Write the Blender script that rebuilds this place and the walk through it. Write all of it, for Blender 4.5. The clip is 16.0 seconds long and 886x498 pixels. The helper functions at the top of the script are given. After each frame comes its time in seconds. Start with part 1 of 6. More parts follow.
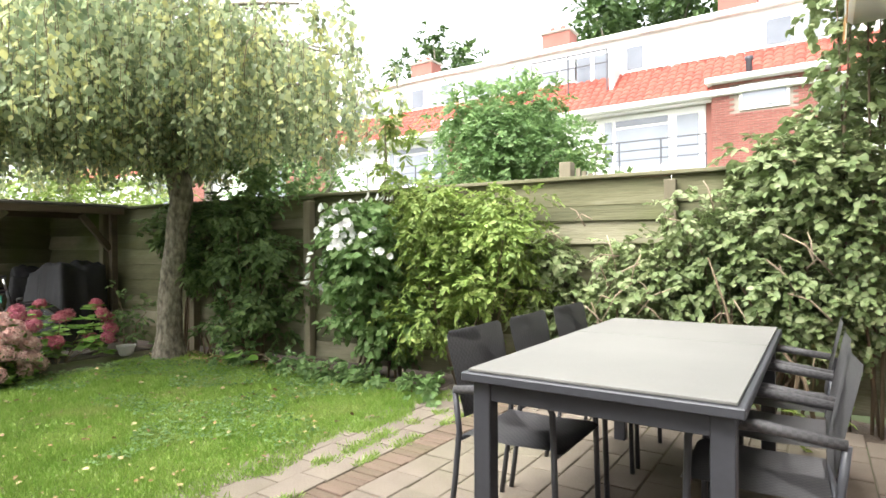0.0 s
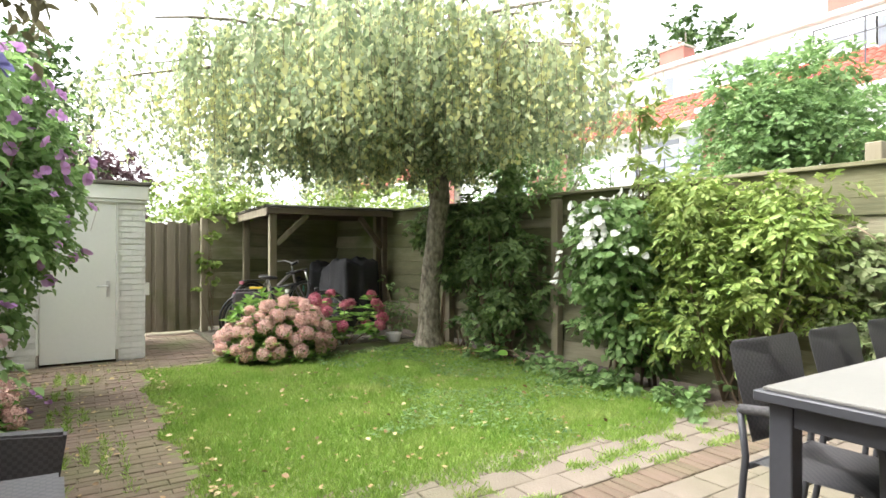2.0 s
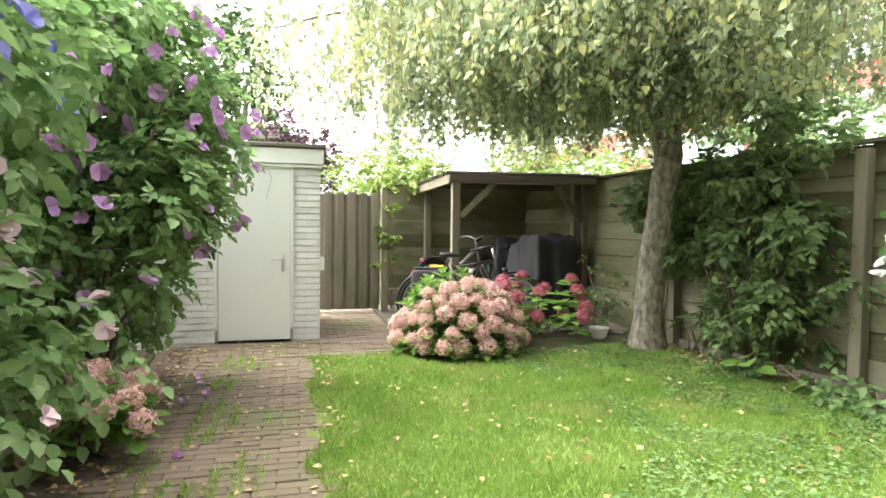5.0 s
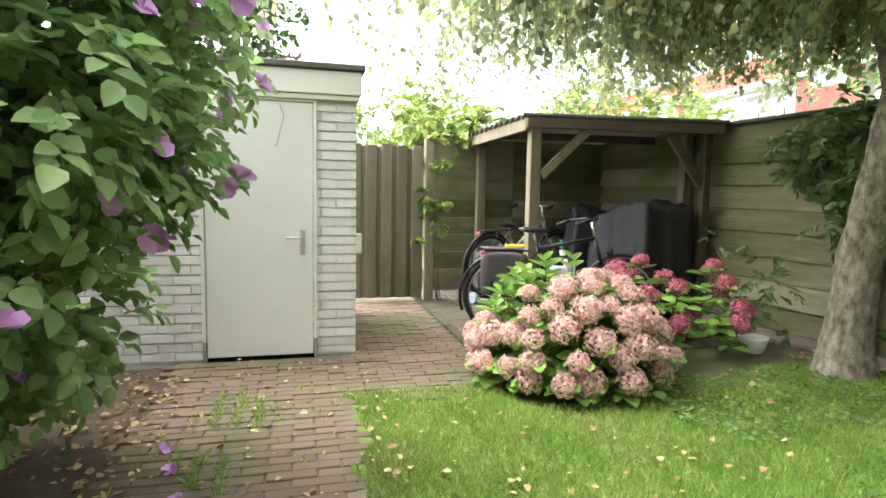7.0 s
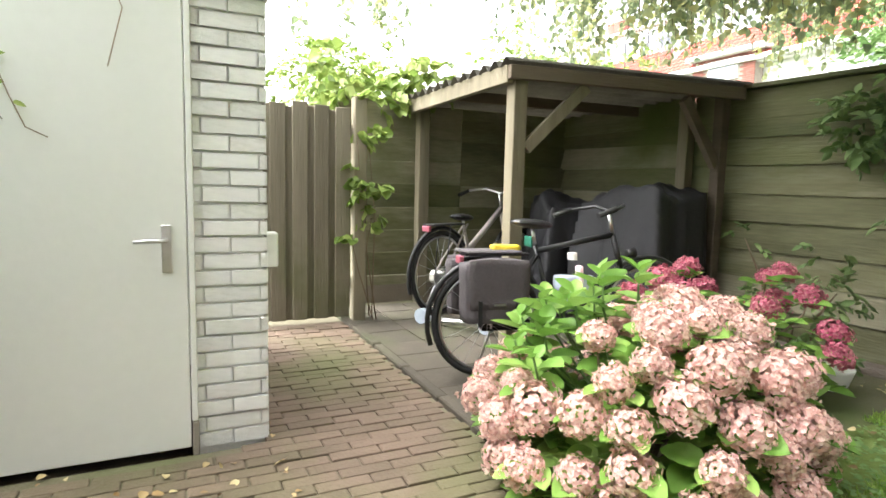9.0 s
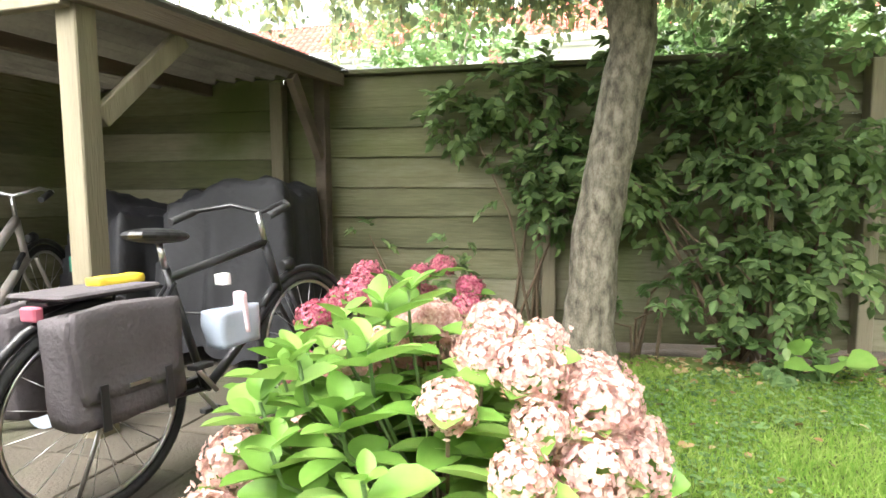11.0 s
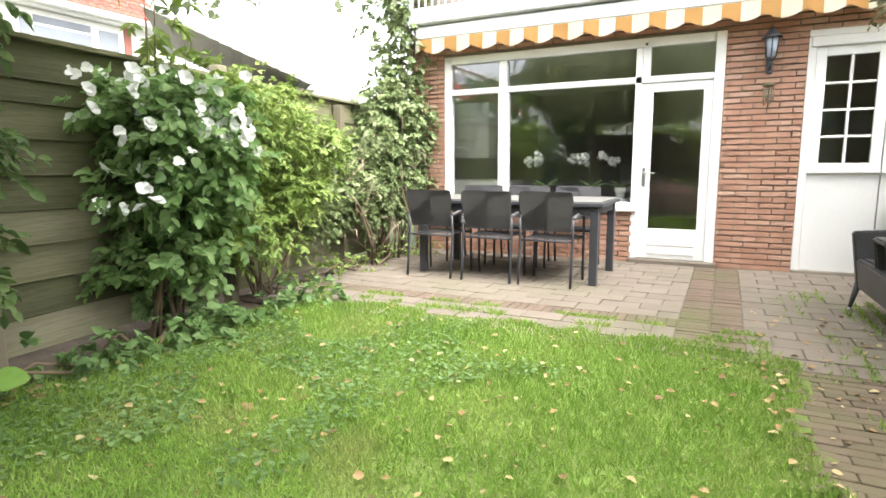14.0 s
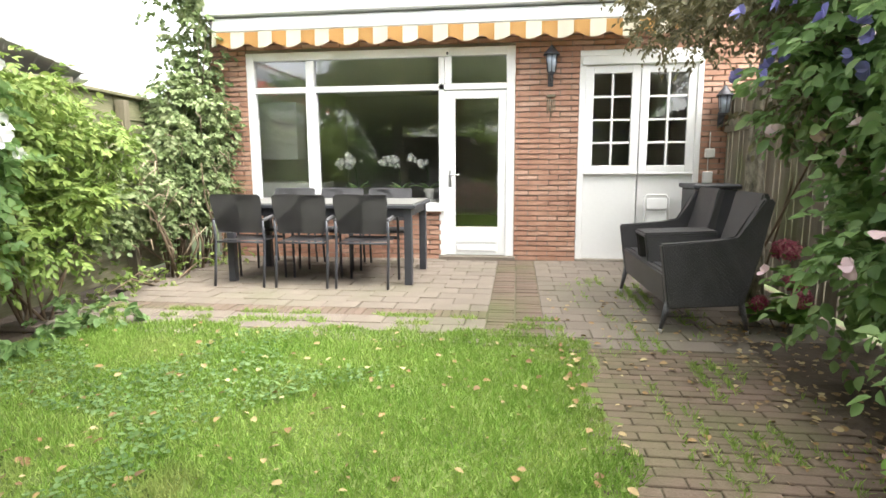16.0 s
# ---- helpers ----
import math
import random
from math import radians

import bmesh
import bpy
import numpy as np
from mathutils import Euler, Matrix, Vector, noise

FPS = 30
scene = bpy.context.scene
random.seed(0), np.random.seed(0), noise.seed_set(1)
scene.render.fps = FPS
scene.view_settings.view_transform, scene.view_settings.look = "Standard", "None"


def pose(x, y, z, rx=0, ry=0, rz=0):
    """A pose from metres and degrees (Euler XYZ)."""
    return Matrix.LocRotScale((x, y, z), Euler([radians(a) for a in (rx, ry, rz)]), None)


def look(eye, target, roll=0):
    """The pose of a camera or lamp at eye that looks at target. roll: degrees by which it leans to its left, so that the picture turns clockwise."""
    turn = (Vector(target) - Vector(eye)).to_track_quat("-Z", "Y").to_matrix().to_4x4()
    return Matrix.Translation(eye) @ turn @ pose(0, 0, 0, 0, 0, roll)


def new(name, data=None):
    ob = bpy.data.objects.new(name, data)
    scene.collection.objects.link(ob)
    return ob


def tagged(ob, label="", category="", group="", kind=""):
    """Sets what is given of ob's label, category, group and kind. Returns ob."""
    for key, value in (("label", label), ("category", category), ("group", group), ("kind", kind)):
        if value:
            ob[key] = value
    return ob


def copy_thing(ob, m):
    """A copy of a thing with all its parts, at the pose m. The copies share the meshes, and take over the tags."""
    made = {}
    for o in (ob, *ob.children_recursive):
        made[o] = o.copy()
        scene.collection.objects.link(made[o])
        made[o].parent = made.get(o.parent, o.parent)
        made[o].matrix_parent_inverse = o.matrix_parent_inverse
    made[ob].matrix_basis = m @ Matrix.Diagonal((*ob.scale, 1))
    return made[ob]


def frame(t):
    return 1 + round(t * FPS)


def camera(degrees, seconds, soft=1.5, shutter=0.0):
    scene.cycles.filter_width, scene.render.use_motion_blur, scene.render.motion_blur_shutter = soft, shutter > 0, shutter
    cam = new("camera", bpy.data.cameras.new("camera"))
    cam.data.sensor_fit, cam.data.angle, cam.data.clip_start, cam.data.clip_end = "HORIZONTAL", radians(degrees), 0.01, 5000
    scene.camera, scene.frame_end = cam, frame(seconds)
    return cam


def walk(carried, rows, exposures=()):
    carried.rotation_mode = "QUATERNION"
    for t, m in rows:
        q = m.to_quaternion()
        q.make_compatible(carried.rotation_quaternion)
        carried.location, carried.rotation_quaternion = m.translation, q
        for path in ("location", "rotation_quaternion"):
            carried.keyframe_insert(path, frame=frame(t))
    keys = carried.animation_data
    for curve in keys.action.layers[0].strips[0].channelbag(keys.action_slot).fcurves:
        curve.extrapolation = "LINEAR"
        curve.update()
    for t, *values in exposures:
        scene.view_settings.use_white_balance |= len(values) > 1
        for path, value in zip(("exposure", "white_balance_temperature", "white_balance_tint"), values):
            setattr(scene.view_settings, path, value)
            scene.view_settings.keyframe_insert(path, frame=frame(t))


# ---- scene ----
cam = camera(76.2, 16.0, soft=1.6)
PATH = [
    (0, (0.176, 0.254, 1.211), (-0.932, 1.919, 1.215), -0.4),
    (0.5, (0.157, 0.216, 1.22), (-1.117, 1.758, 1.222), -0.3),
    (1, (0.128, 0.19, 1.234), (-1.3, 1.591, 1.231), -0.3),
    (1.5, (0.082, 0.211, 1.213), (-1.49, 1.448, 1.217), -0.1),
    (2, (0.05, 0.244, 1.197), (-1.637, 1.318, 1.205), -0.0),
    (2.5, (-0.01, 0.329, 1.183), (-1.79, 1.242, 1.189), -0.1),
    (3, (-0.156, 0.343, 1.169), (-1.986, 1.149, 1.174), 0.0),
    (3.5, (-0.338, 0.394, 1.172), (-2.201, 1.12, 1.173), 0.1),
    (4, (-0.583, 0.453, 1.153), (-2.469, 1.12, 1.15), 0.1),
    (4.5, (-0.904, 0.515, 1.149), (-2.814, 1.107, 1.125), 0.3),
    (4.7, (-1.03, 0.607, 1.137), (-2.956, 1.146, 1.107), 0.4),
    (6.8, (-3.025, 0.504, 1.158), (-4.959, 0.976, 0.959), 1.2),
    (7, (-3.2, 0.457, 1.135), (-5.129, 0.948, 0.938), 1.1),
    (7.5, (-3.637, 0.476, 1.122), (-5.567, 0.957, 0.913), 1.2),
    (8, (-4.06, 0.506, 1.132), (-5.983, 1.007, 0.903), 1.4),
    (8.2, (-4.22, 0.505, 1.117), (-6.136, 1.032, 0.884), 1.4),
    (10.3, (-5.607, 0.634, 0.963), (-6.785, 2.242, 0.793), 0.5),
    (10.5, (-5.699, 0.674, 0.967), (-6.737, 2.374, 0.796), 0.2),
    (11, (-5.977, 0.7, 0.977), (-6.525, 2.614, 0.795), -0.3),
    (11.5, (-6.098, 0.79, 0.979), (-6.088, 2.781, 0.785), -1.2),
    (12, (-6.126, 0.895, 1.03), (-5.612, 2.814, 0.795), -1.1),
    (12.5, (-6.178, 1.007, 1.043), (-5.168, 2.713, 0.781), -0.8),
    (13, (-6.121, 1.023, 1.109), (-4.751, 2.45, 0.809), -0.5),
    (13.5, (-6.07, 1.09, 1.089), (-4.451, 2.226, 0.795), -0.4),
    (14, (-6.035, 1.099, 1.091), (-4.264, 1.981, 0.8), -0.3),
    (14.5, (-6.043, 1.089, 1.093), (-4.179, 1.753, 0.801), -0.3),
    (15, (-6.032, 1.091, 1.082), (-4.115, 1.584, 0.793), -0.3),
    (15.5, (-6.031, 1.109, 1.102), (-4.085, 1.467, 0.808), -0.3),
    (16, (-6.034, 1.132, 1.122), (-4.073, 1.39, 0.826), -0.3),
]
walk(cam, [(t, look(eye, target, roll)) for t, eye, target, roll in PATH], exposures=[(0.0, 2.6), (1.0, 2.62), (3.5, 3.1), (4.5, 3.2), (8.0, 3.02), (10.5, 3.55), (12.0, 3.6), (13.0, 3.3), (14.5, 2.72), (16.0, 2.74)])

# ---- light ----
world = bpy.data.worlds.new("overcast")
scene.world = world
world.use_nodes = True
wn = world.node_tree.nodes
wl = world.node_tree.links
sky = wn.new("ShaderNodeTexSky")
sky.sky_type = "NISHITA"
sky.sun_disc = False
sky.sun_elevation, sky.sun_rotation = radians(52), radians(200)
sky.dust_density, sky.air_density = 4.0, 1.0
hs = wn.new("ShaderNodeHueSaturation")
hs.inputs["Saturation"].default_value = 0.18
wl.new(sky.outputs[0], hs.inputs["Color"])
wl.new(hs.outputs[0], wn["Background"].inputs[0])
wn["Background"].inputs[1].default_value = 0.15
sun = new("sun", bpy.data.lights.new("sun", "SUN"))
sun.data.energy, sun.data.angle, sun.data.color = 0.7, radians(40), (1.0, 0.96, 0.9)
sun.matrix_world = look((0, 0, 30), (5, 5, 0))


# ---- materials ----
def mat(name, cols, scale=6.0, rough=0.8, bump=0.0, bscale=60.0, rand=None, metal=0.0, stretch=(1, 1, 1), spec=0.4, sheer=0.0, detail=6.0, amount=1.0, span=None, wear=None):
    """A surface of two or three colours in large patches and fine grain. rand: 'island' or 'object' shifts each piece. wear: (colour, scale, start, end) lays a second patchy tone over many pieces."""
    m = bpy.data.materials.new(name)
    m.use_nodes = True
    n, l = m.node_tree.nodes, m.node_tree.links
    b = n["Principled BSDF"]
    b.inputs["Roughness"].default_value, b.inputs["Metallic"].default_value = rough, metal
    b.inputs["Specular IOR Level"].default_value = spec
    tc, mp = n.new("ShaderNodeTexCoord"), n.new("ShaderNodeMapping")
    mp.inputs["Scale"].default_value = stretch
    l.new(tc.outputs["Object"], mp.inputs["Vector"])
    big, small = n.new("ShaderNodeTexNoise"), n.new("ShaderNodeTexNoise")
    big.inputs["Scale"].default_value, big.inputs["Detail"].default_value = scale, detail
    small.inputs["Scale"].default_value, small.inputs["Detail"].default_value = bscale, 4.0
    for t in (big, small):
        l.new(mp.outputs[0], t.inputs["Vector"])
    mix = n.new("ShaderNodeMath")
    mix.operation = "MULTIPLY_ADD"
    l.new(small.outputs["Fac"], mix.inputs[0])
    mix.inputs[1].default_value = 0.35
    l.new(big.outputs["Fac"], mix.inputs[2])
    fac = mix.outputs[0]
    if rand:
        r = n.new("ShaderNodeObjectInfo" if rand == "object" else "ShaderNodeNewGeometry")
        add = n.new("ShaderNodeMath")
        add.operation = "MULTIPLY_ADD"
        l.new(r.outputs["Random" if rand == "object" else "Random Per Island"], add.inputs[0])
        add.inputs[1].default_value = 0.55 * amount
        sub = n.new("ShaderNodeMath")
        sub.operation = "SUBTRACT"
        l.new(fac, sub.inputs[0])
        sub.inputs[1].default_value = 0.28 * amount
        l.new(sub.outputs[0], add.inputs[2])
        fac = add.outputs[0]
    ramp = n.new("ShaderNodeValToRGB")
    lo, hi = (0.34, 0.98) if not rand else (0.2, 1.12)
    lo, hi = span or (lo, hi)
    e = ramp.color_ramp.elements
    e[0].position, e[0].color = lo, (*cols[0], 1)
    e[1].position, e[1].color = min(hi, 1.0), (*cols[-1], 1)
    for k, c in enumerate(cols[1:-1]):
        x = e.new(lo + (min(hi, 1.0) - lo) * (k + 1) / (len(cols) - 1))
        x.color = (*c, 1)
    l.new(fac, ramp.inputs[0])
    tone = ramp.outputs[0]
    if wear:
        ge, wn_, wr, wm = n.new("ShaderNodeNewGeometry"), n.new("ShaderNodeTexNoise"), n.new("ShaderNodeMapRange"), n.new("ShaderNodeMix")
        wn_.inputs["Scale"].default_value, wn_.inputs["Detail"].default_value = wear[1], 7.0
        l.new(ge.outputs["Position"], wn_.inputs["Vector"])
        l.new(wn_.outputs["Fac"], wr.inputs["Value"])
        wr.inputs["From Min"].default_value, wr.inputs["From Max"].default_value = wear[2], wear[3]
        wm.data_type = "RGBA"
        l.new(wr.outputs[0], wm.inputs[0])
        l.new(tone, wm.inputs[6])
        wm.inputs[7].default_value = (*wear[0], 1)
        tone = wm.outputs[2]
    l.new(tone, b.inputs["Base Color"])
    if bump:
        bp = n.new("ShaderNodeBump")
        bp.inputs["Strength"].default_value, bp.inputs["Distance"].default_value = bump, 0.01
        l.new(small.outputs["Fac"], bp.inputs["Height"])
        l.new(bp.outputs[0], b.inputs["Normal"])
    if sheer:
        tr, ms = n.new("ShaderNodeBsdfTranslucent"), n.new("ShaderNodeMixShader")
        l.new(tone, tr.inputs[0])
        ms.inputs[0].default_value = sheer
        l.new(b.outputs[0], ms.inputs[1])
        l.new(tr.outputs[0], ms.inputs[2])
        l.new(ms.outputs[0], n["Material Output"].inputs[0])
    return m


def glass_mat(name, tint=(0.9, 0.95, 0.93), gloss=0.12):
    m = bpy.data.materials.new(name)
    m.use_nodes = True
    n, l = m.node_tree.nodes, m.node_tree.links
    n.remove(n["Principled BSDF"])
    t, g, ms, f = n.new("ShaderNodeBsdfTransparent"), n.new("ShaderNodeBsdfGlossy"), n.new("ShaderNodeMixShader"), n.new("ShaderNodeFresnel")
    t.inputs[0].default_value = (*tint, 1)
    g.inputs["Roughness"].default_value = 0.01
    f.inputs["IOR"].default_value = 2.0
    l.new(f.outputs[0], ms.inputs[0])
    l.new(t.outputs[0], ms.inputs[1])
    l.new(g.outputs[0], ms.inputs[2])
    l.new(ms.outputs[0], n["Material Output"].inputs[0])
    return m


WOOD_FENCE = mat("weathered_fence_wood", [(0.07, 0.073, 0.038), (0.145, 0.14, 0.077), (0.26, 0.24, 0.168)], 2.0, 0.9, 0.6, 22, "object", stretch=(0.3, 1, 2.6), span=(0.3, 0.95), wear=((0.085, 0.105, 0.03), 0.9, 0.52, 0.72))
WOOD_GATE = mat("gate_wood", [(0.1, 0.085, 0.06), (0.21, 0.185, 0.135)], 2.0, 0.9, 0.5, 22, "object", stretch=(6, 6, 0.3), wear=((0.09, 0.1, 0.04), 1.4, 0.55, 0.75))
WOOD_POST = mat("post_wood", [(0.11, 0.095, 0.06), (0.24, 0.21, 0.145)], 2.5, 0.85, 0.4, 25, "object", stretch=(5, 5, 0.4))
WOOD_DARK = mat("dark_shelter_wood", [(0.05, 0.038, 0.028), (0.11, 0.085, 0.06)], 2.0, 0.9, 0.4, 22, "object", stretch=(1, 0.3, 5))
ROOFING = mat("corrugated_roofing", [(0.07, 0.065, 0.055), (0.16, 0.15, 0.12)], 3.0, 0.9, 0.4, 40)
BRICK = mat("red_brick", [(0.33, 0.17, 0.115), (0.45, 0.26, 0.18), (0.54, 0.36, 0.27)], 5.0, 0.85, 0.6, 90, "object", amount=1.0)
BRICK_FAR = mat("red_brick_far", [(0.18, 0.065, 0.05), (0.27, 0.11, 0.085)], 1.0, 0.85, 0.3, 30, "island")
MORTAR = mat("mortar", [(0.2, 0.175, 0.145), (0.34, 0.3, 0.25)], 6, 0.95, 0.4, 90)
WHITE_BRICK = mat("white_glazed_brick", [(0.62, 0.61, 0.57), (0.76, 0.75, 0.72), (0.82, 0.81, 0.78)], 5.0, 0.6, 0.5, 40, "object", wear=((0.42, 0.4, 0.34), 1.6, 0.6, 0.85))
GREY_MORTAR = mat("painted_mortar", [(0.68, 0.67, 0.64), (0.78, 0.77, 0.74)], 6, 0.95, 0.4, 90)
WHITE = mat("white_paint", [(0.74, 0.74, 0.72), (0.82, 0.82, 0.8)], 1.2, 0.35, 0.05, 30)
WHITE_DOOR = mat("off_white_door_paint", [(0.66, 0.66, 0.62), (0.74, 0.74, 0.7)], 0.9, 0.5, 0.08, 25)
STEEL = mat("steel", [(0.5, 0.5, 0.5), (0.7, 0.7, 0.7)], 8, 0.3, 0, 30, metal=1.0)
ANTHRACITE = mat("anthracite_frame", [(0.035, 0.036, 0.042), (0.055, 0.057, 0.065)], 5, 0.45, 0.05, 60)
TABLE_TOP = mat("pale_table_ceramic", [(0.145, 0.142, 0.132), (0.185, 0.182, 0.168)], 1.6, 0.6, 0.05, 80, spec=0.25)
PAVER = mat("patio_paver", [(0.13, 0.108, 0.082), (0.158, 0.132, 0.104), (0.19, 0.16, 0.128)], 4.0, 0.9, 0.5, 70, "object", amount=0.6, wear=((0.12, 0.118, 0.07), 1.1, 0.5, 0.8))
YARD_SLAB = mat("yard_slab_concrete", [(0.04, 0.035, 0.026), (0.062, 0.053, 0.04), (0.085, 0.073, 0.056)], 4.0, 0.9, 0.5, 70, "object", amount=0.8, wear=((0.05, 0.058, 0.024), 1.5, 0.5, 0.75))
PATH_BRICK = mat("path_brick", [(0.085, 0.066, 0.045), (0.12, 0.088, 0.063), (0.155, 0.11, 0.082)], 4.0, 0.9, 0.5, 70, "object", amount=0.8, wear=((0.09, 0.092, 0.04), 1.3, 0.45, 0.72))
JOINT = mat("mossy_joint_soil", [(0.09, 0.083, 0.05), (0.15, 0.13, 0.09)], 5, 1.0, 0.6, 60, wear=((0.085, 0.11, 0.035), 1.3, 0.5, 0.75))
SOIL = mat("bed_soil", [(0.036, 0.028, 0.019), (0.1, 0.073, 0.05)], 5, 1.0, 0.9, 45)
LAWN = mat("lawn_earth", [(0.07, 0.1, 0.02), (0.14, 0.19, 0.045)], 3, 1.0, 0.8, 60)
BARK = mat("grey_bark", [(0.05, 0.043, 0.032), (0.17, 0.15, 0.112), (0.32, 0.285, 0.225)], 9.0, 0.9, 1.0, 55, stretch=(2.6, 2.6, 1.3), span=(0.42, 0.85))
TWIG = mat("brown_twig", [(0.09, 0.065, 0.04), (0.19, 0.14, 0.09)], 6, 0.9, 0.3, 40)
BLACK_COVER = mat("black_cover_cloth", [(0.012, 0.012, 0.014), (0.028, 0.028, 0.032)], 3, 0.65, 0.4, 25)
BLACK = mat("black_enamel", [(0.01, 0.01, 0.011), (0.025, 0.025, 0.027)], 5, 0.35)
RUBBER = mat("tyre_rubber", [(0.015, 0.015, 0.016), (0.03, 0.03, 0.03)], 9, 0.8, 0.3, 80)
TILE_RED = mat("red_roof_tile", [(0.22, 0.042, 0.028), (0.32, 0.075, 0.05)], 1.5, 0.75, 0.2, 20, "island")
RENDER = mat("white_wall_paint", [(0.62, 0.615, 0.6), (0.74, 0.735, 0.72)], 0.5, 0.7, 0.1, 15)
GLASS = glass_mat("window_glass", (0.97, 0.98, 0.97))
# Reflected sky and pale curtains are both put into this pane colour.
GLASS_FAR = mat("curtain_and_sky_far_window", [(0.14, 0.155, 0.18), (0.22, 0.24, 0.27)], 0.8, 0.15, spec=0.6)
GLASS_DARK = mat("dark_far_window", [(0.08, 0.09, 0.11), (0.13, 0.145, 0.17)], 0.8, 0.15, spec=0.6)
ROOM = mat("room_plaster", [(0.6, 0.58, 0.54), (0.7, 0.68, 0.64)], 1.0, 0.9)
FLOOR_IN = mat("room_floor", [(0.08, 0.055, 0.035), (0.14, 0.1, 0.065)], 1.5, 0.5, 0.1, 30, stretch=(1, 8, 1))


def leaf_mat(name, cols, sheer=0.35, rough=0.5):
    return mat(name, cols, 1.3, rough, 0, 20, "island", sheer=sheer, spec=0.35, amount=1.1)


L_BIRCH = leaf_mat("birch_leaf", [(0.1, 0.15, 0.085), (0.24, 0.3, 0.165), (0.4, 0.46, 0.27), (0.56, 0.56, 0.24)], 0.58)
L_DARK = leaf_mat("dark_shrub_leaf", [(0.07, 0.12, 0.042), (0.135, 0.215, 0.075), (0.23, 0.32, 0.12)], 0.45)
L_TREE = leaf_mat("tree_leaf", [(0.025, 0.055, 0.015), (0.06, 0.11, 0.03), (0.11, 0.17, 0.055)], 0.25)
L_MID = leaf_mat("mid_green_leaf", [(0.075, 0.14, 0.045), (0.14, 0.24, 0.08), (0.23, 0.34, 0.135)], 0.45)
L_HIB = leaf_mat("hibiscus_leaf", [(0.1, 0.18, 0.06), (0.18, 0.3, 0.1), (0.29, 0.41, 0.17)], 0.5)
L_YELLOW = leaf_mat("yellow_green_leaf", [(0.12, 0.19, 0.04), (0.2, 0.29, 0.065), (0.33, 0.4, 0.12)])
L_IVY = leaf_mat("creeper_leaf", [(0.11, 0.16, 0.06), (0.18, 0.24, 0.095), (0.29, 0.33, 0.17)])
L_HYD = leaf_mat("hydrangea_leaf", [(0.09, 0.19, 0.03), (0.17, 0.32, 0.06), (0.28, 0.43, 0.11)])
L_GRASS = mat("grass_blade", [(0.125, 0.235, 0.036), (0.225, 0.37, 0.065), (0.36, 0.46, 0.13)], 2.2, 0.6, 0, 20, "island", sheer=0.45, spec=0.35, amount=0.9, wear=((0.36, 0.38, 0.14), 1.9, 0.56, 0.84))
L_OLIVE = leaf_mat("grey_green_leaf", [(0.09, 0.085, 0.045), (0.155, 0.145, 0.078), (0.27, 0.25, 0.14)])
L_PURPLE = leaf_mat("copper_leaf", [(0.05, 0.025, 0.03), (0.12, 0.07, 0.08)])
DRY_STEM = mat("dry_stem", [(0.2, 0.15, 0.1), (0.38, 0.3, 0.22)], 6, 0.9, 0.3, 40)
L_FALL = leaf_mat("fallen_leaf", [(0.1, 0.055, 0.025), (0.27, 0.17, 0.07), (0.45, 0.38, 0.2)], 0.1)
P_PINK = leaf_mat("faded_pink_petal", [(0.55, 0.29, 0.265), (0.71, 0.46, 0.415), (0.82, 0.65, 0.57)], 0.4)
P_RED = leaf_mat("crimson_petal", [(0.27, 0.04, 0.08), (0.46, 0.1, 0.17), (0.55, 0.25, 0.26)], 0.2)
P_WHITE = leaf_mat("white_petal", [(0.72, 0.72, 0.7), (0.85, 0.85, 0.83)], 0.25)
P_PALE = leaf_mat("pale_pink_petal", [(0.6, 0.4, 0.45), (0.75, 0.6, 0.62)], 0.25)
P_MAUVE = leaf_mat("mauve_petal", [(0.45, 0.2, 0.5), (0.6, 0.35, 0.62)], 0.25)
P_BLUE = leaf_mat("blue_violet_petal", [(0.2, 0.2, 0.55), (0.35, 0.33, 0.7)], 0.25)


# ---- helpers for meshes ----
def part(name, bm, material, parent=None, label=""):
    me = bpy.data.meshes.new(name)
    bm.to_mesh(me)
    bm.free()
    return link(name, me, material, parent, label)


def link(name, me, material, parent=None, label=""):
    if material and not me.materials:
        me.materials.append(material)
    ob = new(name, me)
    if parent:
        ob.parent = parent
    return tagged(ob, label)


def thing(name, label, category, m=None, group="", kind=""):
    ob = new(name)
    ob.empty_display_size = 0.1
    if m:
        ob.matrix_basis = m
    return tagged(ob, label, category, group, kind)


def box(bm, x0, x1, y0, y1, z0, z1, bevel=0.0, m=None):
    g = bmesh.ops.create_cube(bm, size=1.0)
    vs = g["verts"]
    for v in vs:
        v.co = Vector((x0 + (v.co.x + 0.5) * (x1 - x0), y0 + (v.co.y + 0.5) * (y1 - y0), z0 + (v.co.z + 0.5) * (z1 - z0)))
    if bevel:
        es = list({e for v in vs for e in v.link_edges})
        vs = [v for v in bmesh.ops.bevel(bm, geom=es, offset=bevel, segments=1, affect="EDGES")["verts"]]
    if m:
        bmesh.ops.transform(bm, matrix=m, verts=list(set(vs)))
    return bm


def cube(*a, bevel=0.0, m=None):
    return box(bmesh.new(), *a, bevel=bevel, m=m)


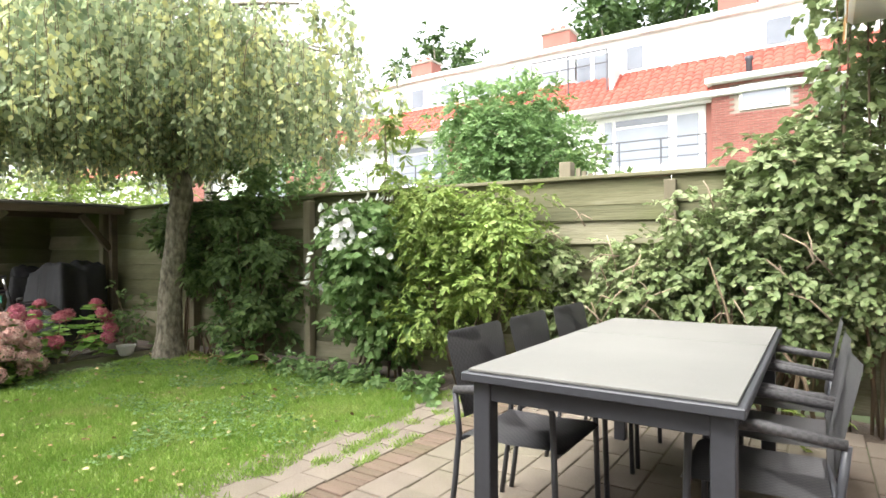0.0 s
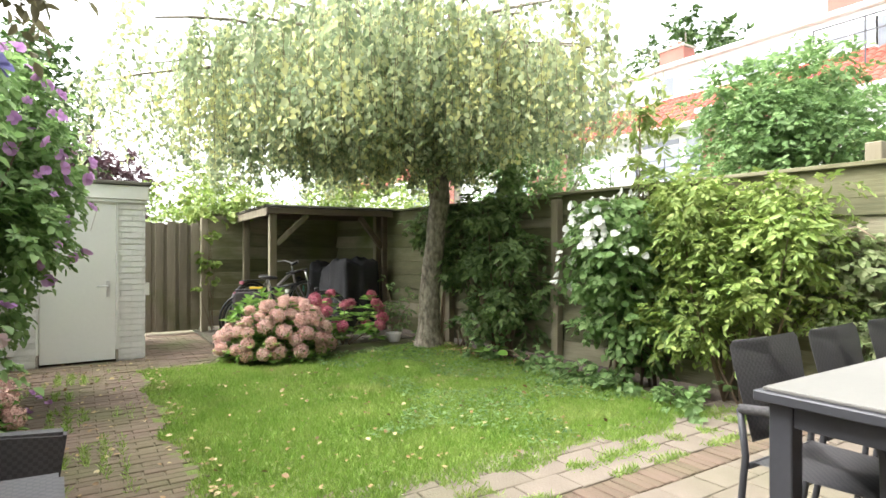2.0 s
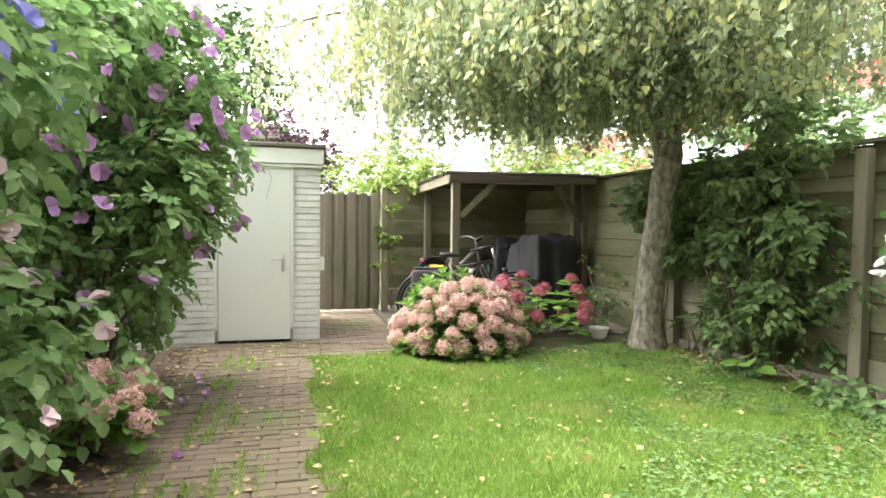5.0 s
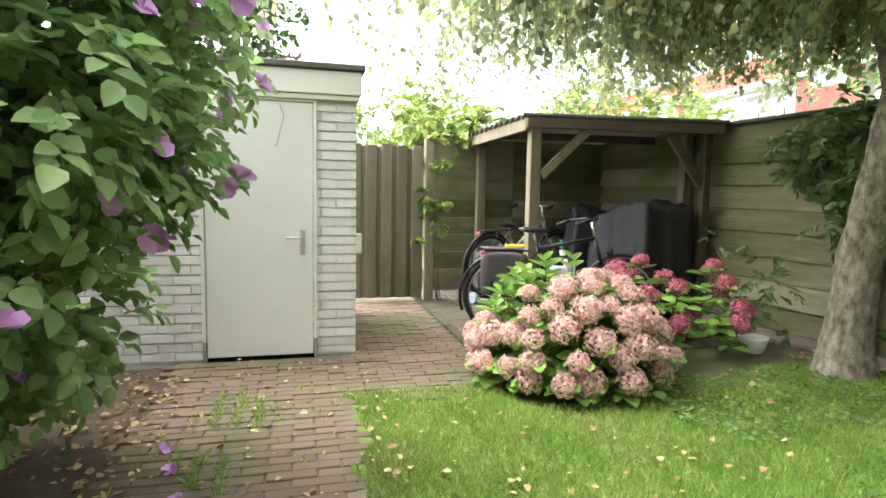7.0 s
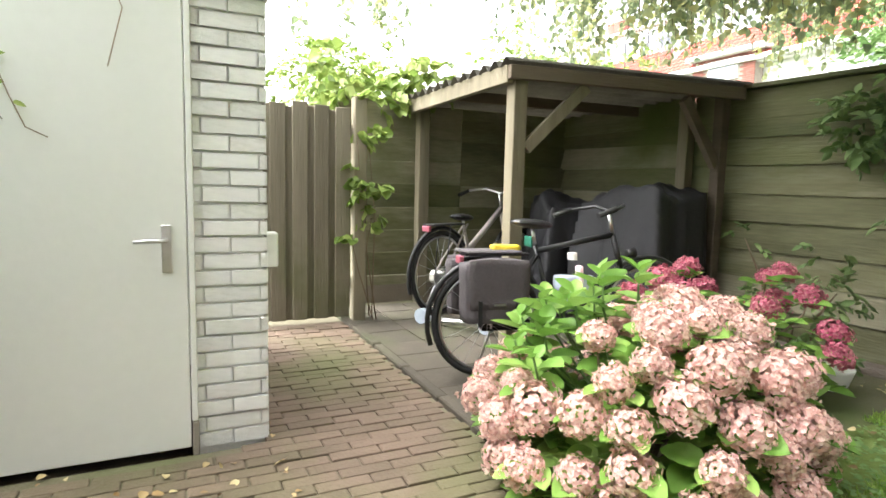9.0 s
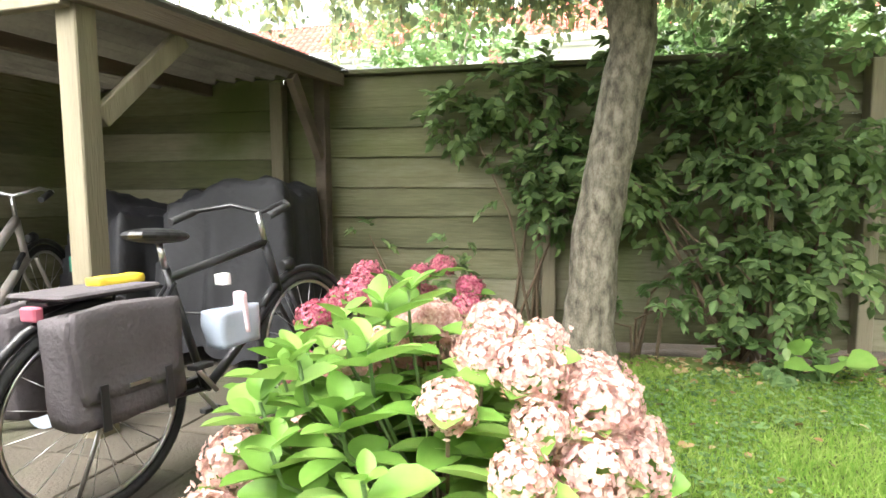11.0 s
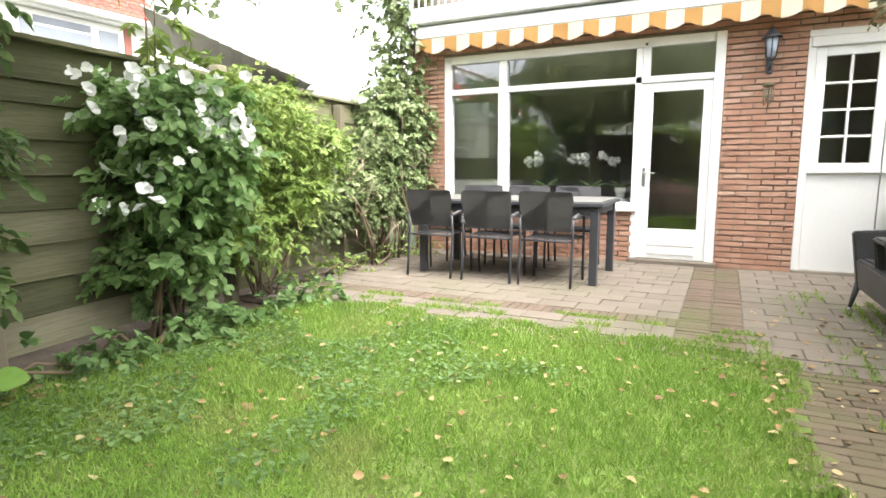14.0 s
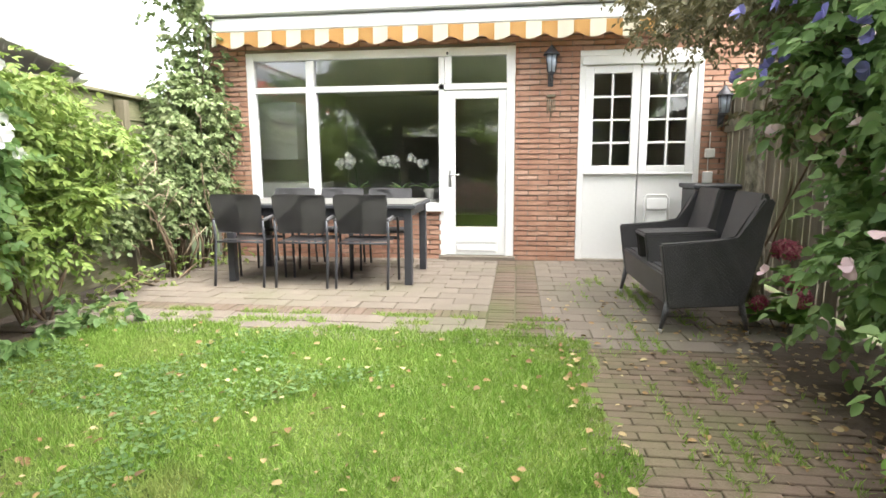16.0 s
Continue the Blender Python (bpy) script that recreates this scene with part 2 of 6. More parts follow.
def tube_data(pts, radii, sides=8, closed=False):
    """Vertices and faces of a tube along points."""
    pts = [Vector(p) for p in pts]
    vs, fs, prev = [], [], None
    n = len(pts)
    for i, p in enumerate(pts):
        if closed:
            d = pts[(i + 1) % n] - pts[i - 1]
        else:
            d = pts[min(i + 1, n - 1)] - pts[max(i - 1, 0)]
        d.normalize()
        if prev is None:
            prev = d.orthogonal().normalized()
        u = (prev - d * prev.dot(d)).normalized()
        prev = u
        w = d.cross(u)
        r = radii[i] if hasattr(radii, "__len__") else radii
        for k in range(sides):
            a = 2 * math.pi * k / sides
            vs.append(p + r * (math.cos(a) * u + math.sin(a) * w))
    for i in range(n if closed else n - 1):
        j = (i + 1) % n
        for k in range(sides):
            q = (k + 1) % sides
            fs.append((i * sides + k, i * sides + q, j * sides + q, j * sides + k))
    if not closed:
        fs.append(tuple(range(sides - 1, -1, -1)))
        fs.append(tuple((n - 1) * sides + k for k in range(sides)))
    return vs, fs


def tubes(name, runs, material, parent=None, label="", sides=8, closed=False):
    vs, fs = [], []
    for pts, r in runs:
        v, f = tube_data(pts, r, sides, closed)
        o = len(vs)
        vs += v
        fs += [tuple(i + o for i in q) for q in f]
    me = bpy.data.meshes.new(name)
    me.from_pydata([tuple(v) for v in vs], [], fs)
    for p in me.polygons:
        p.use_smooth = len(p.vertices) == 4
    return link(name, me, material, parent, label)


def leaf_mesh(name, pos, axis, nrm, length, width, fold=0.25, shape=(0.4, 0.5, 0.28), at=(0.2, 0.5, 0.82), curl=0.12):
    """Many leaves, each two rounded halves folded along the rib. Arrays: base point, direction, normal, length, width. shape: half widths at the stations along it."""
    pos, axis, nrm = (np.asarray(a, float).reshape(-1, 3) for a in (pos, axis, nrm))
    n, k = len(pos), len(shape)
    length, width = np.broadcast_to(length, n)[:, None], np.broadcast_to(width, n)[:, None]
    axis = axis / (np.linalg.norm(axis, axis=1, keepdims=True) + 1e-9)
    side = np.cross(axis, nrm)
    side /= np.linalg.norm(side, axis=1, keepdims=True) + 1e-9
    up = np.cross(side, axis)
    w = 2 * k + 2
    v = np.empty((n, w, 3))
    v[:, 0] = pos
    v[:, w - 1] = pos + axis * length - up * length * curl
    for j, (f, h) in enumerate(zip(at, shape)):
        mid = pos + axis * length * f + up * (width * fold * h * 2 - length * curl * f * f)
        v[:, 1 + j] = mid + side * width * h
        v[:, 1 + k + j] = mid - side * width * h
    base = (np.arange(n) * w)[:, None]
    one = [0] + list(range(1, k + 1)) + [w - 1]
    two = [0, w - 1] + list(range(2 * k, k, -1))
    q = np.concatenate([base + np.array(one), base + np.array(two)], axis=1).reshape(-1)
    me = bpy.data.meshes.new(name)
    me.vertices.add(n * w)
    me.vertices.foreach_set("co", v.reshape(-1))
    me.loops.add(len(q))
    me.loops.foreach_set("vertex_index", q.astype(np.int32))
    me.polygons.add(n * 2)
    me.polygons.foreach_set("loop_start", np.arange(0, n * 2 * (k + 2), k + 2, dtype=np.int32))
    me.update(calc_edges=True)
    return me


rng = np.random.default_rng(7)


def rand_dirs(n, down=0.0):
    d = rng.normal(size=(n, 3))
    d /= np.linalg.norm(d, axis=1, keepdims=True)
    d[:, 2] -= down
    return d / np.linalg.norm(d, axis=1, keepdims=True)


def clumps(centres, radii, per, shell=0.55):
    """Points in ragged clumps, more of them towards the outside, with outward directions."""
    P, D = [], []
    for c, r in zip(centres, radii):
        n = max(3, int(per * (r[0] * r[1] + r[1] * r[2] + r[0] * r[2]) / 3))
        d = rand_dirs(n)
        k = shell + (1 - shell) * rng.random(n) ** 0.6
        k *= 1 + 0.12 * rng.normal(size=n)
        P.append(np.asarray(c) + d * k[:, None] * np.asarray(r))
        D.append(d)
    return np.concatenate(P), np.concatenate(D)


def bush_clumps(x0, x1, y0, y1, z0, z1, n, r, seed, outline=None):
    g = np.random.default_rng(seed)
    out, rad = [], []
    while len(out) < n:
        p = g.random(3)
        x, y, z = x0 + p[0] * (x1 - x0), y0 + p[1] * (y1 - y0), z0 + p[2] * (z1 - z0)
        if outline and not outline(x, y, z):
            continue
        k = r * (0.65 + 0.7 * g.random())
        out.append((x, y, z))
        rad.append((k, k * (0.8 + 0.4 * g.random()), k * (0.7 + 0.3 * g.random())))
    return out, rad


def foliage(name, centres, radii, per, length, width, material, parent, label="", down=0.35, out=0.7, shell=0.5, jitter=0.35):
    """Leaves set in pairs along many short shoots that grow out of each clump and bend down at the tip."""
    P, D = clumps(centres, radii, per / 7.0, 0.35)
    n = len(P)
    R = np.mean([np.mean(r) for r in radii])
    way = D * out + rand_dirs(n, 0.1) * 0.55 + np.array([0, 0, 0.12])
    way /= np.linalg.norm(way, axis=1, keepdims=True)
    reach = (0.35 + 0.5 * rng.random(n))[:, None] * R * 1.1
    LP, LA, LN = [], [], []
    for k in range(7):
        f = (k + 0.5) / 7
        at = P + way * reach * f - np.array([0, 0, 1.0]) * reach * (0.45 * f * f)
        turn = rand_dirs(n)
        side = np.cross(way, np.array([0, 0, 1.0]) + 0.5 * turn)
        side /= np.linalg.norm(side, axis=1, keepdims=True) + 1e-9
        sg = 1.0 if k % 2 else -1.0
        if k == 6:
            sg = 0.1
        LP.append(at)
        LA.append(way * 0.6 + side * sg * 0.85 + turn * 0.3 - np.array([0, 0, down]))
        LN.append(D * 0.6 + rand_dirs(n) * 0.45 + np.array([0, 0, 0.6]))
    LP, LA, LN = (np.concatenate(a) for a in (LP, LA, LN))
    L = length * (1 - jitter + 2 * jitter * rng.random(len(LP)))
    return link(name, leaf_mesh(name, LP, LA, LN, L, L * width / length, 0.22, (0.38, 0.5, 0.27)), material, parent, label)


PETAL = (0.24, 0.48, 0.46)


def petal_mesh(name, size, petals, seed):
    g = np.random.default_rng(seed)
    P, A, N = [], [], []
    for k in range(petals):
        a = 2 * math.pi * k / petals + 0.2 * g.random()
        P.append((0, 0, 0)), A.append((math.cos(a), math.sin(a), 0.35 + 0.6 * g.random())), N.append((0.5 * g.normal(), 0.5 * g.normal(), 1))
    L = size * (0.85 + 0.3 * g.random(petals))
    return leaf_mesh(name, P, A, N, L, L * 1.05, 0.14, PETAL)


def flower_heads(name, at, size, material, parent, petals=5, facing=(0, 0, 0.3)):
    """Open flowers, each an object; alike ones share a mesh."""
    kinds = [petal_mesh(name, size * k, petals, j) for j, k in enumerate((0.85, 1.0, 1.15))]
    for i, p in enumerate(at):
        f = Vector(rng.normal(size=3)) * 0.5 + Vector(facing)
        o = link(name, kinds[i % 3], material, parent)
        o.matrix_basis = Matrix.Translation(Vector(p)) @ f.to_track_quat("Z", "Y").to_matrix().to_4x4()


# ---- ground ----
def sheet(name, x0, x1, y0, y1, z, material, step=0.5, rough=0.0, label="", category="ground"):
    bm = bmesh.new()
    nx, ny = max(1, round((x1 - x0) / step)), max(1, round((y1 - y0) / step))
    g = [[bm.verts.new((x0 + (x1 - x0) * i / nx, y0 + (y1 - y0) * j / ny, z + rough * noise.noise((i * 0.7, j * 0.7, 3.1)))) for j in range(ny + 1)] for i in range(nx + 1)]
    for i in range(nx):
        for j in range(ny):
            bm.faces.new((g[i][j], g[i + 1][j], g[i + 1][j + 1], g[i][j + 1]))
    return tagged(part(name, bm, material), label, category, kind="structure")


GROUND = mat("distant_garden_ground", [(0.04, 0.06, 0.02), (0.09, 0.11, 0.045)], 0.4, 1.0)
sheet("ground", -400, 400, -400, 400, -0.12, GROUND, 100, label="dull green ground of the gardens around", category="ground")
sheet("garden_bed", -9.7, 0.6, -1.2, 5.3, -0.045, SOIL, 0.12, 0.02, "dark bare soil under the shrubs", "soil")
sheet("lawn", -6.25, -2.45, 0.66, 4.35, -0.004, LAWN, 0.1, 0.012, "earth under the rough green lawn", "lawn")
sheet("bed_edge", -6.9, -2.3, -1.15, -0.24, 0.012, SOIL, 0.1, 0.02, "dark soil edge of the shrub bed", "soil")
for v in bpy.data.objects["bed_edge"].data.vertices:
    if v.co.y > -0.3 or v.co.x > -2.4 or v.co.x < -6.8:
        v.co.y += 0.12 * noise.noise((v.co.x * 2.1, 0, 0)) - 0.02
        v.co.z -= 0.03
sheet("patio_base", -2.5, 0.62, -1.1, 4.55, -0.009, JOINT, 0.3, 0, "mossy sand between the patio pavers", "patio")
sheet("path_base", -7.1, -2.5, -0.32, 0.8, -0.009, JOINT, 0.3, 0, "mossy sand between the path bricks", "path")
sheet("yard_base", -9.65, -6.2, 0.83, 4.2, -0.009, JOINT, 0.3, 0, "mossy sand between the yard slabs", "path")


def fence_y(x):
    return 5.14 + 0.105 * x


# ---- fences ----
def board_fence(name, m, length, height, label, post_every=1.85, first=0.4, pitch=0.205):
    """Horizontal overlapping boards with posts on the garden side (local -y) and a cap."""
    f = thing(name, label, "fence", m, kind="structure")
    rows = int(height / pitch)
    meshes = []
    for v in range(4):
        bm = cube(0, post_every - 0.004, -0.011, 0.011, 0, 0.225, bevel=0.004)
        bmesh.ops.rotate(bm, verts=bm.verts, cent=(0, 0, 0), matrix=Matrix.Rotation(radians(-6.0 - 0.7 * v), 3, "X"))
        me = bpy.data.meshes.new("board")
        for w in bm.verts:
            w.co.z += 0.006 * math.sin(w.co.x * 2 + v)
        bm.to_mesh(me)
        bm.free()
        me.materials.append(WOOD_FENCE)
        meshes.append(me)
    k = 0
    x = first - post_every
    while x < length:
        for r in range(rows + 1):
            b = link("board", meshes[(k * 7 + r * 3) % 4], None, f)
            x0, x1 = max(x, 0), min(x + post_every, length)
            b.scale.x = (x1 - x0) / post_every
            b.location = (x0, 0.012 * ((r * 5 + k) % 3 - 1) * 0.4, min(r * pitch + 0.02, height - 0.235))
            b.rotation_euler.y = radians(0.25 * math.sin(r * 3.7 + k * 2.1))
        x += post_every
        k += 1
        if 0.02 < x < length - 0.05:
            part("post", cube(x - 0.045, x + 0.045, -0.115, -0.018, -0.05, height - 0.06, bevel=0.006), WOOD_POST, f)
    x = 0.0
    while x < length - 0.1:
        w = min(3.4, length - x)
        part("cap", cube(x, x + w - 0.004, -0.045, 0.05, height - 0.012, height + 0.02, bevel=0.004), WOOD_FENCE, f)
        x += w
    return f


board_fence("fence_north", pose(-9.72, fence_y(-9.72), 0, 0, 0, 6.0), 10.35, 1.82, "weathered horizontal board fence, greenish grey wood", first=1.56)
board_fence("fence_rear", pose(-9.66, 4.15, 0, 0, 0, -90), 2.4, 1.78, "weathered horizontal board fence behind the bike shelter", first=1.2)

tr = thing("slatted_screen", "grey wooden slatted screen end in the next garden", "fence", pose(-1.9, 5.6, 0))
part("post", cube(-0.06, 0.06, -0.06, 0.06, 0, 2.07, bevel=0.008), WOOD_POST, tr)
for k in range(7):
    part("slat", cube(0.1 + k * 0.06, 0.14 + k * 0.06, -0.02, 0.02, 0, 2.0 - 0.03 * k, bevel=0.003), WOOD_POST, tr)
part("rail", cube(0.06, 0.55, 0.021, 0.05, 1.6, 1.66, bevel=0.003), WOOD_POST, tr)

# side boundary behind the flowering shrubs: narrow upright slats
south = thing("fence_south", "narrow brown upright slat fence behind the shrubs", "fence", pose(-7.0, -1.15, 0), kind="structure")
slat_me = bpy.data.meshes.new("slat")
_b = cube(0, 0.085, -0.009, 0.009, 0, 1.85, bevel=0.003)
_b.to_mesh(slat_me)
_b.free()
slat_me.materials.append(WOOD_GATE)
for i in range(78):
    s = link("slat", slat_me, None, south)
    s.location = (0.02 + i * 0.098, 0.004 * (i % 3), 0.02)
    s.scale.z = 1 + 0.012 * math.sin(i * 2.3)
for z in (0.35, 1.45):
    part("rail", cube(0, 7.65, 0.014, 0.05, z, z + 0.07, bevel=0.004), WOOD_GATE, south)

# ---- gate beside the shed ----
gate = thing("garden_gate", "closed weathered wooden board gate beside the shed", "gate", pose(-9.05, 0.86, 0))
for i in range(5):
    a = 0.15 + i * 0.158
    part("board", cube(0.012, 0.034, a - 0.05, a + 0.06, 0.03, 1.62 + 0.012 * math.sin(i * 4.1), bevel=0.004), WOOD_GATE, gate)
for i in range(5):
    a = 0.075 + i * 0.158
    part("board", cube(-0.012, 0.011, a - 0.06, a + 0.06, 0.03, 1.6 + 0.01 * math.sin(i * 2.7), bevel=0.004), WOOD_GATE, gate)
for z in (0.25, 0.86, 1.42):
    part("rail", cube(-0.05, -0.013, 0.02, 0.86, z, z + 0.09, bevel=0.004), WOOD_GATE, gate)
gp = tagged(part("gate_post", cube(-9.1, -9.0, 1.73, 1.83, -0.05, 1.7, bevel=0.008), WOOD_POST), "weathered square wooden gate post", "post")
rear = bpy.data.objects["fence_rear"]
part("plinth", cube(0, 2.4, -0.03, 0.03, -0.06, 0.16, bevel=0.006), PAVER, rear, "grey concrete plinth")


# ---- white brick shed ----
def brick_wall(parent, name, m, length, height, bl, bh, joint, material, holes=(), depth=0.03, limit=300, off=0.5, worn=0.004, seed=1):
    """Courses of bricks proud of a mortar bed on the local xz plane, facing -y. holes: (x0, x1, z0, z1)."""
    g = random.Random(seed)
    rows, out = int(height / (bh + joint)) + 1, []
    for r in range(rows):
        z0 = r * (bh + joint)
        z1 = min(z0 + bh, height)
        x = -bl * off if r % 2 else 0.0
        while x < length:
            a, b = max(x, 0), min(x + bl, length)
            x += bl + joint
            if z1 - z0 < 0.012 or b - a < 0.02:
                continue
            segs = [(a, b)]
            for h in holes:
                if z1 > h[2] + 0.004 and z0 < h[3] - 0.004:
                    nxt = []
                    for s in segs:
                        if s[1] <= h[0] or s[0] >= h[1]:
                            nxt.append(s)
                        else:
                            if s[0] < h[0] - 0.02:
                                nxt.append((s[0], h[0]))
                            if s[1] > h[1] + 0.02:
                                nxt.append((h[1], s[1]))
                    segs = nxt
            out += [(s[0], s[1], z0, z1) for s in segs]
    base = bpy.data.meshes.new(name)
    bm = cube(-0.5, 0.5, -0.5, 0.5, -0.5, 0.5, bevel=0.0)
    for v in bm.verts:
        if v.co.y < 0:
            v.co.x *= 0.985
            v.co.z *= 0.9
    bm.to_mesh(base)
    bm.free()
    base.materials.append(material)
    g.shuffle(out)
    rest = bmesh.new()
    for i, (a, b, z0, z1) in enumerate(out):
        c = Vector(((a + b) / 2, -depth / 2 - worn * g.random(), (z0 + z1) / 2))
        if i < limit:
            o = link(name, base, None, parent)
            o.matrix_basis = m @ Matrix.LocRotScale(c, None, (b - a, depth, z1 - z0))
        else:
            vs = bmesh.ops.create_cube(rest, size=1.0)["verts"]
            bmesh.ops.transform(rest, matrix=m @ Matrix.LocRotScale(c, None, (b - a, depth, z1 - z0)), verts=vs)
    if len(out) > limit:
        tagged(part(name + "_rest", rest, material, parent), kind="stuff")
    else:
        rest.free()


SX = -7.12
shed = thing("shed", "white painted brick garden shed with flat roof", "shed", pose(SX, 0.83, 0))
for a in ((-1.4, -0.03, -0.1, -0.01, -0.1, 1.75), (-1.4, -1.3, -2.2, -0.1, -0.1, 1.75), (-0.13, -0.03, -0.26, -0.1, -0.1, 1.75), (-0.13, -0.03, -2.2, -1.0, -0.1, 1.75), (-1.3, -0.13, -2.2, -2.1, -0.1, 1.75), (-0.13, -0.03, -1.0, -0.26, 1.73, 1.75)):
    part("wall", cube(*a), GREY_MORTAR, shed)
part("roof", cube(-1.46, 0.06, -2.26, 0.06, 1.93, 1.97, bevel=0.006), ROOFING, shed)
part("fascia", cube(-1.43, 0.035, -2.23, 0.035, 1.77, 1.925, bevel=0.006), WHITE_DOOR, shed)
part("fascia_lip", cube(-1.42, 0.02, -2.22, 0.02, 1.735, 1.768, bevel=0.004), WHITE_DOOR, shed)
sd = part("door", cube(-0.045, -0.005, -0.972, -0.285, 0.012, 1.715, bevel=0.005), WHITE_DOOR, shed, "closed flush off-white door")
part("back_plate", cube(-0.004, 0.002, -0.372, -0.338, 0.7, 0.875, bevel=0.0015), STEEL, sd)
tubes("handle", [([(0.001, -0.355, 0.82), (0.035, -0.355, 0.82), (0.04, -0.365, 0.82), (0.04, -0.46, 0.818)], 0.008)], STEEL, sd, "steel lever handle", 8)
part("door_frame", cube(-0.05, 0.004, -1.0, -0.975, 0.12, 1.73, bevel=0.003), WHITE_DOOR, shed)
part("door_frame", cube(-0.05, 0.004, -0.282, -0.26, 0.12, 1.73, bevel=0.003), WHITE_DOOR, shed)
part("door_frame", cube(-0.05, 0.003, -0.975, -0.282, 1.717, 1.732, bevel=0.002), WHITE_DOOR, shed)
for y in (-0.999, -0.281):
    part("stone_foot", cube(-0.05, 0.008, y, y + 0.024, -0.02, 0.118, bevel=0.004), MORTAR, shed)
part("switch_box", cube(-0.11, -0.04, 0.0, 0.05, 0.7, 0.84, bevel=0.006), WHITE_DOOR, shed)
brick_wall(shed, "brick", Matrix.Translation((-0.03, -2.2, 0)) @ Matrix.Rotation(radians(90), 4, "Z"), 2.2, 1.74, 0.2, 0.057, 0.007, WHITE_BRICK, [(1.2, 1.94, -1, 1.8)], 0.014, 290, worn=0.009, seed=3)
brick_wall(shed, "side_brick", Matrix.Translation((-0.03, -0.01, 0)) @ Matrix.Rotation(radians(180), 4, "Z"), 1.36, 1.74, 0.2, 0.057, 0.007, WHITE_BRICK, [], 0.014, 60, seed=4)

# ---- bike shelter ----
shelter = thing("bike_shelter", "open dark wooden bike shelter with corrugated roof", "shelter")
FL, FR, BL, BR = Vector((-7.9, 2.38, 1.83)), Vector((-7.66, 4.3, 1.83)), Vector((-9.62, 2.3, 1.79)), Vector((-9.62, 4.15, 1.79))
bm = bmesh.new()
NU, NV = 120, 6
gr = []
for i in range(NU + 1):
    row = []
    for j in range(NV + 1):
        u, v = i / NU, j / NV
        p = FL.lerp(BL, u).lerp(FR.lerp(BR, u), v)
        row.append(bm.verts.new(p + Vector((0, 0, 0.026 * math.sin(u * 2 * math.pi * 13)))))
    gr.append(row)
for i in range(NU):
    for j in range(NV):
        bm.faces.new((gr[i][j], gr[i + 1][j], gr[i + 1][j + 1], gr[i][j + 1]))
bmesh.ops.solidify(bm, geom=bm.faces[:], thickness=0.008)
part("roof", bm, ROOFING, shelter, "mossy grey corrugated roof sheet")
part("front_post", cube(-8.03, -7.93, 2.45, 2.55, -0.02, 1.76, bevel=0.006), WOOD_POST, shelter)
part("rear_post", cube(-9.56, -9.46, 2.45, 2.55, -0.02, 1.72, bevel=0.006), WOOD_POST, shelter)
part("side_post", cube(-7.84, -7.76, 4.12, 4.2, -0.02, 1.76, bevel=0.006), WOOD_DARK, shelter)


def beam(a, b, w, h, name, material, parent):
    a, b = Vector(a), Vector(b)
    d = b - a
    bm = cube(0, d.length, -w / 2, w / 2, -h / 2, h / 2, bevel=0.004)
    ex = d.normalized()
    ey = Vector((0, 0, 1)).cross(ex).normalized()
    ez = ex.cross(ey)
    bmesh.ops.transform(bm, matrix=Matrix((ex, ey, ez)).transposed().to_4x4(), verts=bm.verts)
    bmesh.ops.translate(bm, vec=a, verts=bm.verts)
    return part(name, bm, material, parent)


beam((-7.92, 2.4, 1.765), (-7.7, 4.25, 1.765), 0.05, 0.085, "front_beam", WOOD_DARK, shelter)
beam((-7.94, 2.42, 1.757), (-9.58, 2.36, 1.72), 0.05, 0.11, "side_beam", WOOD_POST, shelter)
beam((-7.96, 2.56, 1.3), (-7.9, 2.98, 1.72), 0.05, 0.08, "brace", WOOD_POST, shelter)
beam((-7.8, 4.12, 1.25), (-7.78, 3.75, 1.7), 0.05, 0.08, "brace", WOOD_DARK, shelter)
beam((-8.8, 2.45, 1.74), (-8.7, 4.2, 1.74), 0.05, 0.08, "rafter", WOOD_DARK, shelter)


# ---- house ----
HX = 0.62
house = thing("house", "red brick house back wall with white window front", "house", pose(HX, 0, 0))
SILL, HEAD = 0.62, 2.44
for y0, y1, z0, z1 in ((-4, -0.86, -0.1, 6), (-0.86, 0.46, 2.36, 6), (0.46, 1.17, -0.1, 6), (1.17, 4.38, HEAD, 6), (2.03, 4.38, -0.1, SILL), (4.38, 4.82, -0.1, 6)):
    part("wall", cube(0.03, 0.25, y0, y1, z0, z1), MORTAR, house, "mortar bed of the brick wall")
holes = [(4.82 - 4.38, 4.82 - 2.03, SILL, HEAD), (4.82 - 2.03, 4.82 - 1.17, -1, HEAD), (4.82 - 0.46, 4.82 + 0.86, -1, 2.36)]
brick_wall(house, "brick", Matrix.Translation((0.03, 4.82, 0)) @ Matrix.Rotation(radians(-90), 4, "Z"), 6.6, 2.75, 0.22, 0.048, 0.011, BRICK, holes, 0.036, 300, seed=9)


def bar(bm, y0, y1, z0, z1, x0=0.0, x1=0.09, bevel=0.006):
    return box(bm, x0, x1, y0, y1, z0, z1, bevel=bevel)


